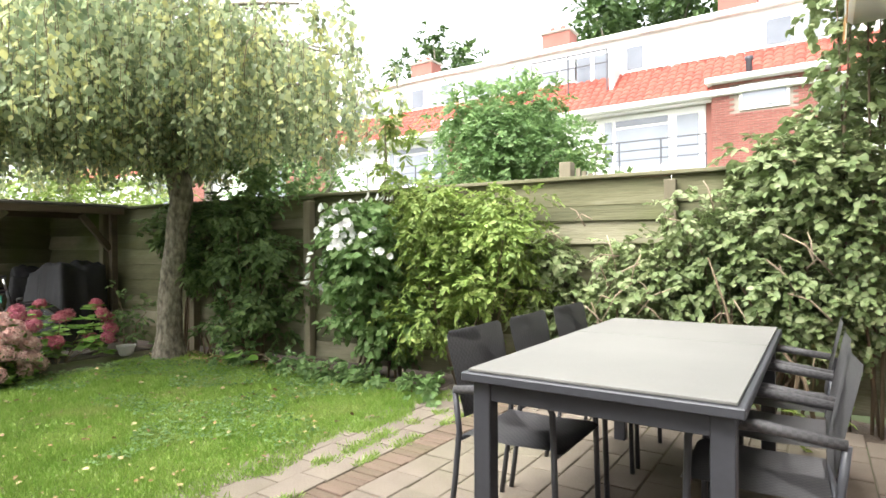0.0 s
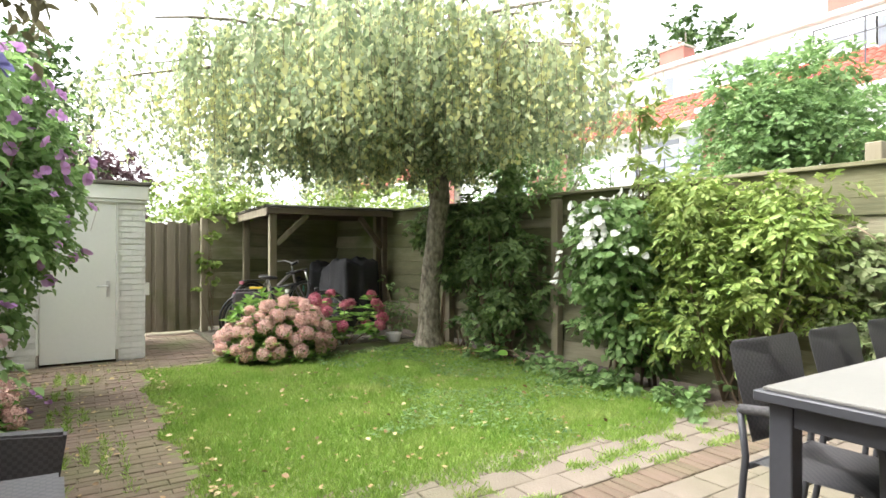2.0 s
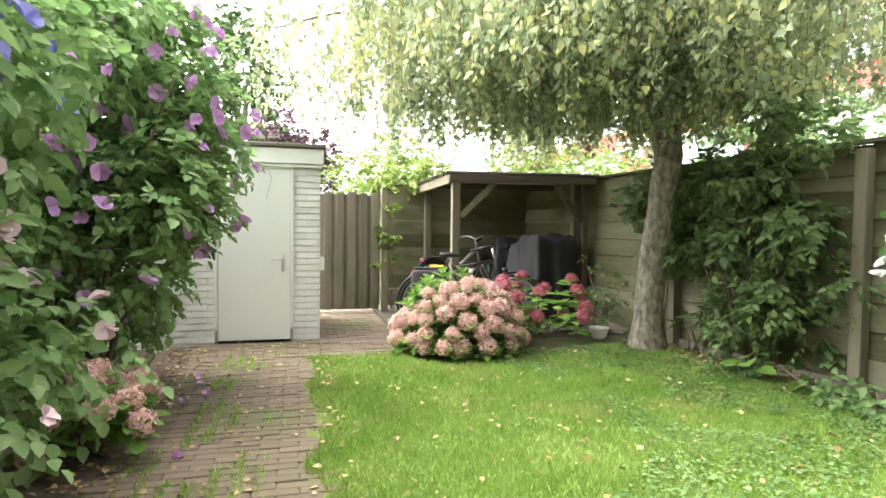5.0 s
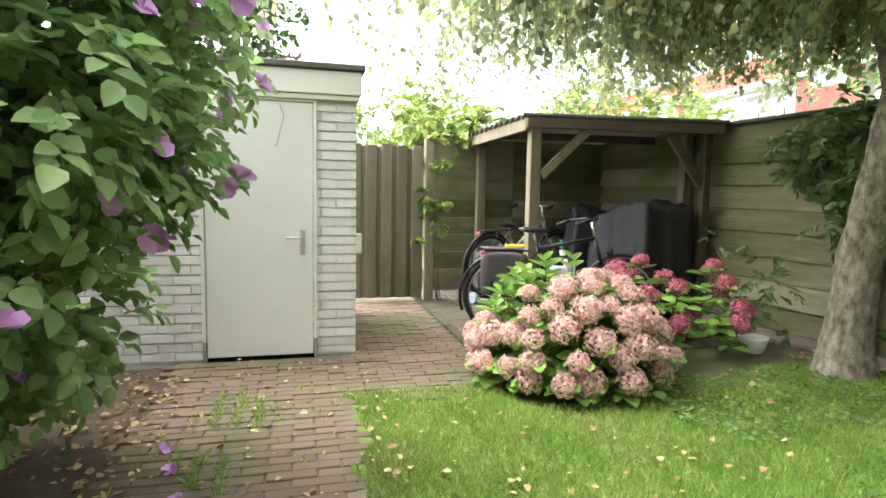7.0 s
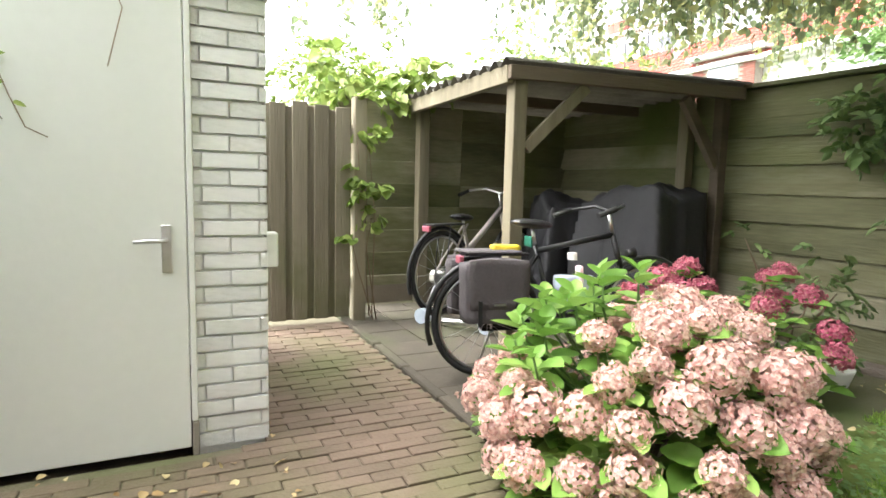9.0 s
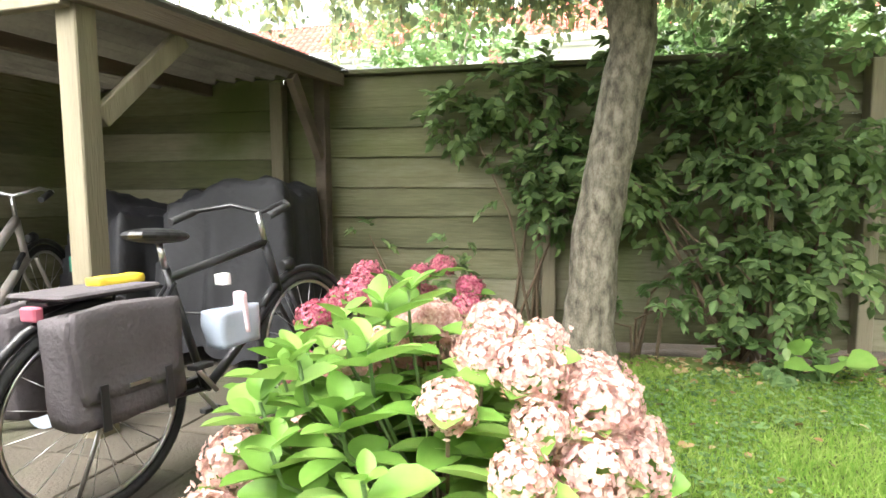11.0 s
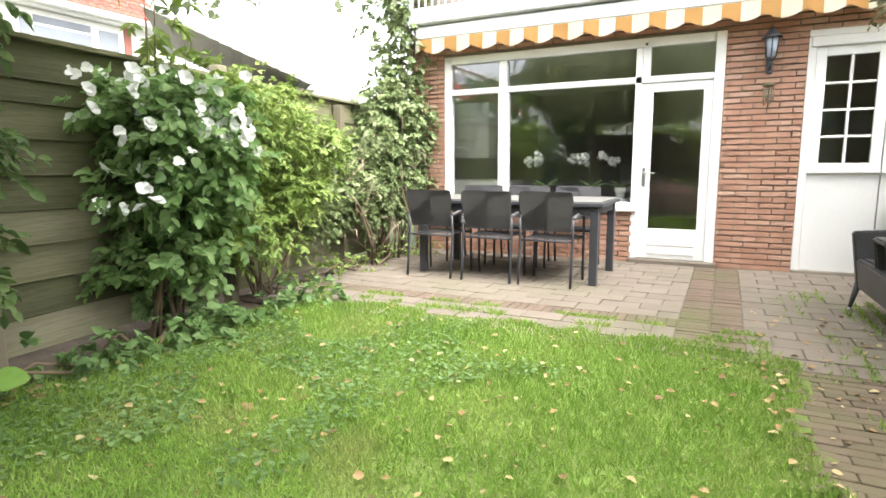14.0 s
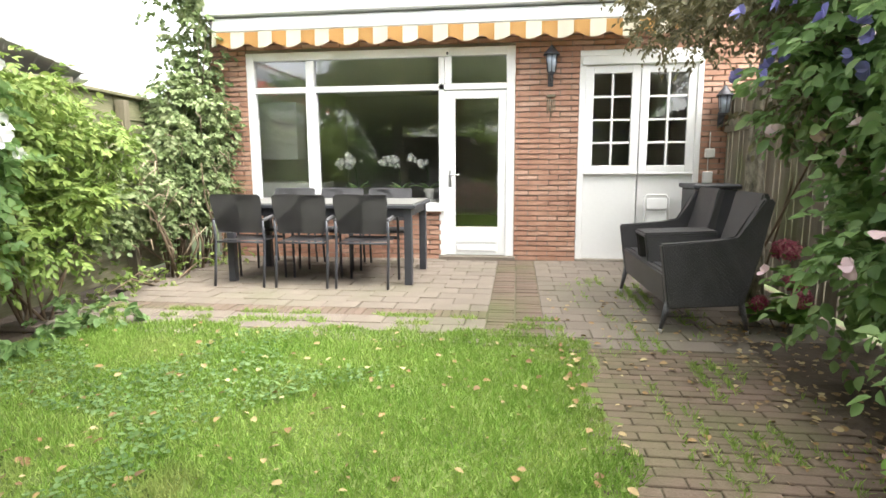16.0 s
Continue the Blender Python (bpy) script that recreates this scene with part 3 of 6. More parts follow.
wf = part("window_frame", bar(bmesh.new(), 4.28, 4.38, SILL, HEAD), WHITE, house, "white painted wooden frame")
for a in ((3.52, 3.65, SILL + 0.05, 1.98), (3.54, 3.64, 2.03, HEAD - 0.1), (1.98, 2.05, 0.03, HEAD - 0.1), (1.17, 1.27, 0.03, HEAD), (1.27, 4.28, 2.345, HEAD), (1.27, 4.28, 1.97, 2.04), (2.05, 4.28, SILL, SILL + 0.05), (1.9, 1.98, 2.04, 2.345)):
    part("mullion", bar(bmesh.new(), *a), WHITE, house)
part("sill", cube(-0.06, 0.09, 1.98, 4.42, SILL - 0.05, SILL - 0.002, bevel=0.008), WHITE, house)
for y0, y1, z0, z1 in ((3.65, 4.28, SILL + 0.05, 1.97), (2.05, 3.52, SILL + 0.05, 1.97), (3.64, 4.28, 2.04, 2.345), (1.98, 3.54, 2.04, 2.345), (1.27, 1.9, 2.04, 2.345)):
    p = part("pane", cube(0.045, 0.051, y0, y1, z0, z1), GLASS, house)
    p.visible_shadow = False
gd = thing("door_1", "closed white glazed garden door with steel handle", "door", pose(HX + 0.02, 0, 0), kind="structure")
for a in ((1.27, 1.36, 0.05, 1.965), (1.86, 1.98, 0.05, 1.965), (1.36, 1.86, 1.87, 1.965), (1.36, 1.86, 0.05, 0.385)):
    part("door_stile", bar(bmesh.new(), *a, x0=0.0, x1=0.05, bevel=0.004), WHITE, gd)
for z in (0.1, 0.2):
    part("kick_board", cube(-0.01, -0.001, 1.38, 1.84, z, z + 0.075, bevel=0.004), WHITE, gd)
p = part("pane", cube(0.022, 0.028, 1.36, 1.86, 0.385, 1.87), GLASS, gd)
p.visible_shadow = False
part("back_plate", cube(-0.006, 0.0, 1.905, 1.94, 0.86, 1.06, bevel=0.002), STEEL, gd)
tubes("handle", [([(-0.005, 1.92, 1.0), (-0.045, 1.92, 1.0), (-0.05, 1.91, 1.0), (-0.05, 1.81, 0.998)], 0.009)], STEEL, gd, "steel lever handle")
part("threshold", cube(-0.1, 0.1, 1.15, 2.05, -0.03, 0.045, bevel=0.006), PAVER, gd)

gar = thing("door_2", "pair of white doors with small paned windows", "door", pose(HX, 0, 0), kind="structure")
part("door_frame", cube(-0.01, 0.09, 0.39, 0.46, 0.02, 2.3, bevel=0.005), WHITE, gar)
part("door_frame", cube(-0.01, 0.09, -0.86, -0.8, 0.02, 2.3, bevel=0.005), WHITE, gar)
part("door_frame", cube(-0.012, 0.09, -0.86, 0.46, 2.3, 2.36, bevel=0.005), WHITE, gar)
part("head_board", cube(-0.03, 0.06, -0.86, 0.44, 2.2, 2.3, bevel=0.008), WHITE, gar)
for y0, y1, tag in ((-0.2, 0.39, 1), (-0.8, -0.21, 2)):
    leafd = part("door_leaf", cube(0.01, 0.05, y0, y1, 0.03, 1.03, bevel=0.004), WHITE, gar)
    for a in ((y0, y0 + 0.09, 1.03, 2.2), (y1 - 0.09, y1, 1.03, 2.2), (y0 + 0.09, y1 - 0.09, 1.03, 1.1), (y0 + 0.09, y1 - 0.09, 2.11, 2.2)):
        part("window_frame", bar(bmesh.new(), *a, x0=0.005, x1=0.05, bevel=0.004), WHITE, leafd)
    ym = (y0 + y1) / 2
    part("glazing_bar", bar(bmesh.new(), ym - 0.012, ym + 0.012, 1.1, 2.11, 0.012, 0.04, 0.003), WHITE, leafd)
    for k in range(1, 4):
        z = 1.1 + 1.01 * k / 4
        part("glazing_bar", bar(bmesh.new(), y0 + 0.09, y1 - 0.09, z - 0.012, z + 0.012, 0.014, 0.038, 0.003), WHITE, leafd)
    p = part("pane", cube(0.025, 0.03, y0 + 0.09, y1 - 0.09, 1.1, 2.11), GLASS, leafd)
    p.visible_shadow = False
    part("drip_rail", cube(-0.02, 0.008, y0, y1, 1.0, 1.025, bevel=0.004), WHITE, leafd)
part("door_sill", cube(-0.04, 0.1, -0.86, 0.46, -0.02, 0.03, bevel=0.005), MORTAR, gar)

# rooms behind the glass
room = thing("room", "dim living room behind the window front", "room", pose(HX + 0.25, 0, 0), kind="structure")
part("floor", cube(0, 5.5, 0.6, 4.9, -0.02, 0.02), FLOOR_IN, room)
part("room_wall", cube(0, 5.5, 4.9, 5.0, 0, 2.6), ROOM, room)
part("room_wall", cube(0, 5.5, 0.5, 0.6, 0, 2.6), ROOM, room)
part("room_wall", cube(5.5, 5.6, 0.5, 5.0, 0, 2.6), ROOM, room)
part("ceiling", cube(0, 5.6, 0.5, 5.0, 2.6, 2.7), ROOM, room)
room2 = thing("room", "dim utility room behind the paned doors", "room", pose(HX + 0.25, 0, 0), kind="structure")
part("room_wall", cube(2.0, 2.1, -1.2, 0.6, 0, 2.6), ROOM, room2)
part("room_wall", cube(0, 2.0, -1.2, -1.1, 0, 2.6), ROOM, room2)
part("floor", cube(0, 2.0, -1.1, 0.5, -0.02, 0.02), FLOOR_IN, room2)
part("ceiling", cube(0, 2.0, -1.1, 0.5, 2.6, 2.7), ROOM, room2)

# ---- awning and balcony ----
STRIPE = bpy.data.materials.new("striped_awning_cloth")
STRIPE.use_nodes = True
_n, _l = STRIPE.node_tree.nodes, STRIPE.node_tree.links
_tc, _sx, _ma, _cr = _n.new("ShaderNodeTexCoord"), _n.new("ShaderNodeSeparateXYZ"), _n.new("ShaderNodeMath"), _n.new("ShaderNodeValToRGB")
_l.new(_tc.outputs["Object"], _sx.inputs[0])
_ma.operation = "FRACT"
_mu = _n.new("ShaderNodeMath")
_mu.operation = "MULTIPLY"
_mu.inputs[1].default_value = 3.0
_l.new(_sx.outputs["Y"], _mu.inputs[0])
_l.new(_mu.outputs[0], _ma.inputs[0])
_l.new(_ma.outputs[0], _cr.inputs[0])
_cr.color_ramp.interpolation = "CONSTANT"
_e = _cr.color_ramp.elements
_e[0].position, _e[0].color = 0.0, (0.72, 0.68, 0.55, 1)
_e[1].position, _e[1].color = 0.5, (0.55, 0.32, 0.11, 1)
_l.new(_cr.outputs[0], _n["Principled BSDF"].inputs["Base Color"])
_n["Principled BSDF"].inputs["Roughness"].default_value = 0.9
awn = thing("awning", "rolled-in awning with yellow and white striped scalloped valance", "awning", pose(HX - 0.3, -0.1, 0))
part("cassette", cube(0, 0.3, -0.45, 4.75, 2.6, 2.78, bevel=0.04), WHITE, awn)
bm = bmesh.new()
N = 360
up, lo = [], []
for i in range(N + 1):
    y = -0.42 + 5.14 * i / N
    s = abs(math.sin((y + 0.03) * math.pi * 3.0))
    x = 0.0 + 0.008 * math.sin(y * 9)
    up.append(bm.verts.new((x, y, 2.62)))
    lo.append(bm.verts.new((x - 0.01, y, 2.5 - 0.06 * s)))
for i in range(N):
    bm.faces.new((up[i], up[i + 1], lo[i + 1], lo[i]))
bmesh.ops.solidify(bm, geom=bm.faces[:], thickness=0.003)
part("valance", bm, STRIPE, awn)
balc = thing("balcony", "white balcony edge above the window front", "balcony", pose(HX - 0.35, 0, 0))
part("slab", cube(0, 0.36, -0.9, 4.7, 2.8, 2.98, bevel=0.012), WHITE, balc)
part("rail", cube(0.02, 0.06, -0.9, 4.7, 3.85, 3.9, bevel=0.006), WHITE, balc)
for k in range(5):
    y = -0.88 + k * 1.385
    part("rail_post", cube(0.02, 0.06, y, y + 0.04, 2.98, 3.85, bevel=0.004), WHITE, balc)
bm = bmesh.new()
for k in range(62):
    box(bm, 0.03, 0.045, -0.84 + k * 0.09, -0.825 + k * 0.09, 2.98, 3.85)
tagged(part("bars", bm, WHITE, balc), kind="stuff")


# ---- dining set ----
def dining_table(m):
    t = thing("dining_table", "anthracite garden table with pale grey top", "table", m)
    w, l, h = 0.95, 1.9, 0.765
    part("top_frame", cube(0, w, 0, l, h - 0.045, h - 0.012, bevel=0.004), ANTHRACITE, t)
    part("tabletop", cube(0.022, w - 0.022, 0.022, 1.16, h - 0.011, h, bevel=0.002), TABLE_TOP, t)
    part("tabletop", cube(0.022, w - 0.022, 1.166, l - 0.022, h - 0.011, h, bevel=0.002), TABLE_TOP, t)
    for x in (0.03, w - 0.1):
        for y in (0.04, l - 0.11):
            part("leg", cube(x, x + 0.07, y, y + 0.07, 0, h - 0.05, bevel=0.004), ANTHRACITE, t)
    for y in (0.05, l - 0.08):
        part("apron", cube(0.1, w - 0.1, y, y + 0.03, h - 0.12, h - 0.046, bevel=0.003), ANTHRACITE, t)
    for x in (0.04, w - 0.07):
        part("apron", cube(x, x + 0.03, 0.11, l - 0.11, h - 0.12, h - 0.046, bevel=0.003), ANTHRACITE, t)
    return t


dining_table(pose(-0.95, 2.06, 0))

WICKER = bpy.data.materials.new("grey_wicker")
WICKER.use_nodes = True
_n, _l = WICKER.node_tree.nodes, WICKER.node_tree.links
_b = _n["Principled BSDF"]
_b.inputs["Roughness"].default_value = 0.5
_tc = _n.new("ShaderNodeTexCoord")
_br, _bp, _nz, _cr = _n.new("ShaderNodeTexChecker"), _n.new("ShaderNodeBump"), _n.new("ShaderNodeTexNoise"), _n.new("ShaderNodeValToRGB")
_br.inputs["Scale"].default_value = 75
_nz.inputs["Scale"].default_value = 7
_l.new(_tc.outputs["Object"], _br.inputs["Vector"])
_l.new(_tc.outputs["Object"], _nz.inputs["Vector"])
_bp.inputs["Strength"].default_value, _bp.inputs["Distance"].default_value = 0.8, 0.008
_l.new(_br.outputs["Fac"], _bp.inputs["Height"])
_l.new(_bp.outputs[0], _b.inputs["Normal"])
_cr.color_ramp.elements[0].color, _cr.color_ramp.elements[1].color = (0.03, 0.029, 0.031, 1), (0.09, 0.087, 0.09, 1)
_wm = _n.new("ShaderNodeMath")
_wm.operation = "MULTIPLY_ADD"
_wm.inputs[1].default_value = 0.4
_l.new(_br.outputs["Fac"], _wm.inputs[0])
_wh = _n.new("ShaderNodeMath")
_wh.operation = "MULTIPLY"
_wh.inputs[1].default_value = 0.7
_l.new(_nz.outputs["Fac"], _wh.inputs[0])
_l.new(_wh.outputs[0], _wm.inputs[2])
_l.new(_wm.outputs[0], _cr.inputs[0])
_l.new(_cr.outputs[0], _b.inputs["Base Color"])


def panel(w0, w1, pts, thick, name, material, parent, label=""):
    """A curved slab: (y, z) profile points, width from w0 to w1."""
    bm = bmesh.new()
    rows = []
    for i, (y, z, k) in enumerate(pts):
        rows.append([bm.verts.new((w0 + k, y, z)), bm.verts.new(((w0 + w1) / 2, y + (0.012 if name == "backrest" else 0), z)), bm.verts.new((w1 - k, y, z))])
    for a, b in zip(rows, rows[1:]):
        for j in (0, 1):
            bm.faces.new((a[j], a[j + 1], b[j + 1], b[j]))
    bmesh.ops.solidify(bm, geom=bm.faces[:], thickness=thick)
    bmesh.ops.bevel(bm, geom=[e for e in bm.edges if e.calc_face_angle(0) > 0.8], offset=thick * 0.3, segments=2, affect="EDGES")
    o = part(name, bm, material, parent, label)
    for p in o.data.polygons:
        p.use_smooth = True
    return o


def dining_chair(m):
    """Faces local +y; the backrest is at local -y."""
    c = thing("dining_chair", "anthracite wicker garden chair with armrests", "chair", m, "chairs round the table")
    panel(-0.23, 0.23, [(-0.2, 0.43, 0.01), (0.0, 0.425, 0.0), (0.2, 0.435, 0.0), (0.235, 0.425, 0.01)], 0.025, "seat", WICKER, c)
    panel(-0.25, 0.25, [(-0.205, 0.5, 0.034), (-0.225, 0.62, 0.018), (-0.26, 0.79, 0.0), (-0.272, 0.845, 0.004), (-0.276, 0.862, 0.03)], 0.026, "backrest", WICKER, c)
    for s in (-1, 1):
        x = 0.242 * s
        tubes("rear_leg", [([(x, -0.27, 0), (x, -0.235, 0.25), (x, -0.215, 0.45), (x, -0.235, 0.62)], 0.013)], ANTHRACITE, c)
        tubes("front_leg", [([(x, 0.22, 0), (x, 0.21, 0.42), (x, 0.205, 0.58), (x, 0.185, 0.625), (x, 0.13, 0.64)], 0.013)], ANTHRACITE, c)
        tubes("armrest", [([(x, 0.16, 0.64), (x, 0.0, 0.645), (x, -0.235, 0.62)], [0.018, 0.021, 0.018])], WICKER, c)
    tubes("seat_rail", [([(-0.235, 0.21, 0.415), (0.235, 0.21, 0.415)], 0.011)], ANTHRACITE, c)
    tubes("seat_rail", [([(-0.235, -0.21, 0.415), (0.235, -0.21, 0.415)], 0.011)], ANTHRACITE, c)
    return c


chair = dining_chair(pose(-0.88, 2.52, 0, 0, 0, -90))
for y, a in ((3.1, -88), (3.69, -91)):
    copy_thing(chair, pose(-0.88, y, 0, 0, 0, a))
for y, a in ((2.55, 92), (3.12, 90), (3.7, 88)):
    copy_thing(chair, pose(0.0, y, 0, 0, 0, a))


def duo_seat(m):
    """Two wicker seats with a console between them, facing local +y, length along x."""
    s = thing("garden_bench", "dark wicker duo seat with central console", "bench", m)
    L, D = 1.3, 0.56

    def side(x, wide, prof, name="arm_panel"):
        bm = bmesh.new()
        lo = [bm.verts.new((x, y, z)) for y, z in prof]
        hi = [bm.verts.new((x + wide, y, z)) for y, z in prof]
        n = len(prof)
        bm.faces.new(lo[::-1]), bm.faces.new(hi)
        for i in range(n):
            bm.faces.new((lo[i], lo[(i + 1) % n], hi[(i + 1) % n], hi[i]))
        bmesh.ops.bevel(bm, geom=bm.edges[:], offset=0.012, segments=2, affect="EDGES")
        bmesh.ops.recalc_face_normals(bm, faces=bm.faces[:])
        return part(name, bm, WICKER, s)

    outer = ((0.02, 0.2), (0.5, 0.17), (0.56, 0.6), (0.2, 0.63), (0.08, 0.64), (-0.06, 0.9), (-0.13, 0.89), (-0.06, 0.55))
    side(0.0, 0.07, outer), side(L - 0.07, 0.07, outer)
    side(0.07, L - 0.14, ((0.46, 0.18), (0.5, 0.18), (0.53, 0.4), (0.49, 0.41)), "front_panel")
    for a, b in ((0.07, 0.5), (0.8, L - 0.07)):
        side(a, b - a, ((0.0, 0.33), (0.49, 0.37), (0.49, 0.41), (0.0, 0.375)), "seat")
        side(a, b - a, ((0.03, 0.36), (0.08, 0.38), (-0.02, 0.68), (-0.075, 0.93), (-0.125, 0.92), (-0.06, 0.6)), "backrest")
    for a in (0.5, 0.765):
        side(a, 0.035, ((0.02, 0.3), (0.5, 0.3), (0.54, 0.6), (0.02, 0.62)), "console_side")
    side(0.5, 0.3, ((0.02, 0.6), (0.545, 0.58), (0.545, 0.615), (0.02, 0.635)), "console_top")
    side(0.535, 0.23, ((0.03, 0.38), (0.5, 0.38), (0.5, 0.4), (0.03, 0.4)), "console_floor")
    side(0.535, 0.23, ((0.03, 0.4), (0.06, 0.4), (0.06, 0.6), (0.03, 0.6)), "console_back")
    for x in (0.035, L - 0.035):
        for y, lean in ((0.03, -0.05), (0.49, 0.04)):
            leg = tubes("leg", [([(x, y + lean, 0.03), (x, y, 0.22)], [0.013, 0.024])], WICKER, s)
            tubes("foot", [([(x, y + lean * 1.1, 0.0), (x, y + lean, 0.03)], [0.012, 0.012])], STEEL, leg, "metal foot cap")
    return s


duo_seat(pose(-2.24, -0.36, 0, 0, 0, 2.0))


# ---- the weeping tree ----
def tree_skeleton(name, runs, material, parent, sides=12):
    return tubes(name, runs, material, parent, "", sides)


def weeping_tree():
    t = thing("weeping_tree", "weeping birch with grey trunk and drooping crown", "tree", pose(-6.05, 3.92, 0))
    pts, rad = [], []
    line = [(0, 0, -0.05, 0.22), (0.0, 0, 0.06, 0.175), (0.0, 0, 0.25, 0.142), (0.02, 0.0, 0.7, 0.126), (0.08, 0.01, 1.1, 0.122), (0.15, 0.02, 1.5, 0.118), (0.2, 0.03, 1.8, 0.12), (0.17, 0.02, 2.05, 0.128), (0.08, -0.04, 2.35, 0.1), (0.0, -0.14, 2.7, 0.08), (-0.1, -0.22, 3.1, 0.065)]
    for a, b in zip(line, line[1:]):
        for k in range(7):
            f = k / 7
            q = [a[i] + (b[i] - a[i]) * f for i in range(4)]
            pts.append((q[0], q[1], q[2]))
            rad.append(q[3] * (1 + 0.04 * noise.noise((q[2] * 9, 0, 0))))
    trunk = tree_skeleton("trunk", [(pts, rad)], BARK, t, 30)
    for v in trunk.data.vertices:
        c = v.co
        out = Vector((c.x - 0.1, c.y, 0)).normalized()
        v.co = c + out * (0.016 * noise.noise((c.x * 9, c.y * 9, c.z * 3)) + 0.008 * noise.noise((c.x * 20, c.y * 20, c.z * 26)))
    g = random.Random(5)
    limbs, strands, LP, LD = [], [], [], []
    top = Vector((-0.1, -0.25, 3.0))
    n_l = 44
    tips = []
    for k in range(n_l):
        a = 2 * math.pi * (k * 0.618) + g.random() * 0.3
        R = 0.6 + 2.5 * ((k + 1) / n_l) ** 0.6
        rise = 1.15 * (1 - (R / 3.7) ** 2) + 0.25
        p0 = top + Vector((0, 0, -0.35 * g.random()))
        run = []
        for j in range(9):
            f = j / 8
            x, y = math.cos(a) * R * f, math.sin(a) * R * f - 0.33 * f
            z = rise * math.sin(min(f * 1.35, 1.6)) - 0.42 * max(0, f - 0.6) * R
            run.append(p0 + Vector((x, y, z)) + Vector((g.uniform(-0.04, 0.04), g.uniform(-0.04, 0.04), 0)))
        limbs.append((run, [0.035 * (1 - 0.85 * j / 8) + 0.004 for j in range(9)]))
        for j in range(2, 9):
            tips.append((run[j], R * j / 8))
    for k in range(1450):
        p, r = tips[g.randrange(len(tips))]
        p = p + Vector((g.gauss(0, 0.2), g.gauss(0, 0.2), g.gauss(0, 0.08)))
        low = 1.82 + 0.28 * noise.noise((p.x * 1.1, p.y * 1.1, 2.0)) + 0.3 * g.random() + 0.14 * max(0.0, p.y)
        ln = min(max(0.3, (p.z - low) * g.uniform(0.62, 1.0)), 1.9)
        out = Vector((p.x - top.x, p.y - top.y, 0))
        out = out.normalized() if out.length > 1e-3 else Vector((1, 0, 0))
        s = [p + out * 0.14 * math.sin(f * 2.2) + Vector((0, 0, 0.06 * f - ln * f ** 1.25)) + Vector((g.gauss(0, 0.012), g.gauss(0, 0.012), 0)) for f in (0, 0.25, 0.5, 0.75, 1.0)]
        strands.append((s, 0.0022))
        m = int(ln * 56)
        for i in range(m):
            f = (i + g.random()) / m * 3.999
            j = int(f)
            q = s[j].lerp(s[j + 1], f - j)
            LP.append(q + Vector((g.gauss(0, 0.035), g.gauss(0, 0.035), 0)))
            LD.append((g.gauss(0, 0.6), g.gauss(0, 0.6), -0.75))
    for q in limbs:
        tubes("limb", [q], BARK, t, sides=7)
    tagged(tubes("hanging_twig", strands, TWIG, t, sides=3), kind="stuff")
    bare = []
    for k in range(150):
        p, r = tips[g.randrange(len(tips))]
        a = g.uniform(0, 6.28)
        w = Vector((math.cos(a), math.sin(a), 0)) * g.uniform(0.25, 0.5)
        p = p + Vector((g.gauss(0, 0.1), g.gauss(0, 0.1), g.uniform(-0.5, 0.0)))
        bare.append(([p, p + w * 0.5 + Vector((0, 0, 0.09)), p + w * 0.9 + Vector((0, 0, -0.02)), p + w * 1.1 + Vector((0, 0, -0.28))], [0.006, 0.005, 0.004, 0.002]))
    tagged(tubes("bare_twig", bare, TWIG, t, "brown bare arching twigs", sides=4), kind="stuff")
    for a, b, c, r0 in (((0.16, 0.02, 1.98), (0.3, 0.1, 2.3), (0.55, 0.28, 2.95), 0.06), ((0.14, 0.0, 2.1), (-0.05, 0.12, 2.45), (-0.35, 0.3, 3.1), 0.055), ((0.1, -0.04, 2.3), (0.28, -0.2, 2.6), (0.5, -0.5, 3.05), 0.045)):
        tubes("limb", [([a, b, c], [r0, r0 * 0.8, r0 * 0.5])], BARK, t, sides=10)
    n = len(LP)
    L = 0.056 * (0.55 + 0.8 * rng.random(n))
    nr = rand_dirs(n) + np.array([0, 0, 0.3])
    tagged(link("crown", leaf_mesh("crown", LP, LD, nr, L, L * 0.78, 0.2, (0.46, 0.42, 0.16)), L_BIRCH, t), kind="stuff")
    return t


weeping_tree()


# ---- shrubs ----
def shrub(name, label, base, centres, radii, per, leaf, wid, material, stems=7, category="shrub", down=0.4, stem_r=0.012):
    s = thing(name, label, category, pose(*base))
    b = Vector(base)
    c2 = [tuple(Vector(c) - b) for c in centres]
    g = random.Random(len(centres))
    runs = []
    for k in range(min(stems, len(c2))):
        c = Vector(c2[(k * 7) % len(c2)])
        a = Vector((g.uniform(-0.12, 0.12), g.uniform(-0.08, 0.08), -0.05))
        mid = a.lerp(c, 0.5) + Vector((g.uniform(-0.08, 0.08), g.uniform(-0.08, 0.08), 0.12))
        runs.append(([a, a.lerp(mid, 0.5), mid, mid.lerp(c, 0.5), c], [stem_r, stem_r * 0.9, stem_r * 0.7, stem_r * 0.5, 0.003]))
    for q in runs:
        tubes("stem", [q], TWIG, s, sides=6)
    tagged(foliage("leaves", c2, radii, per, leaf, wid, material, s, down=down), kind="stuff")
    return s


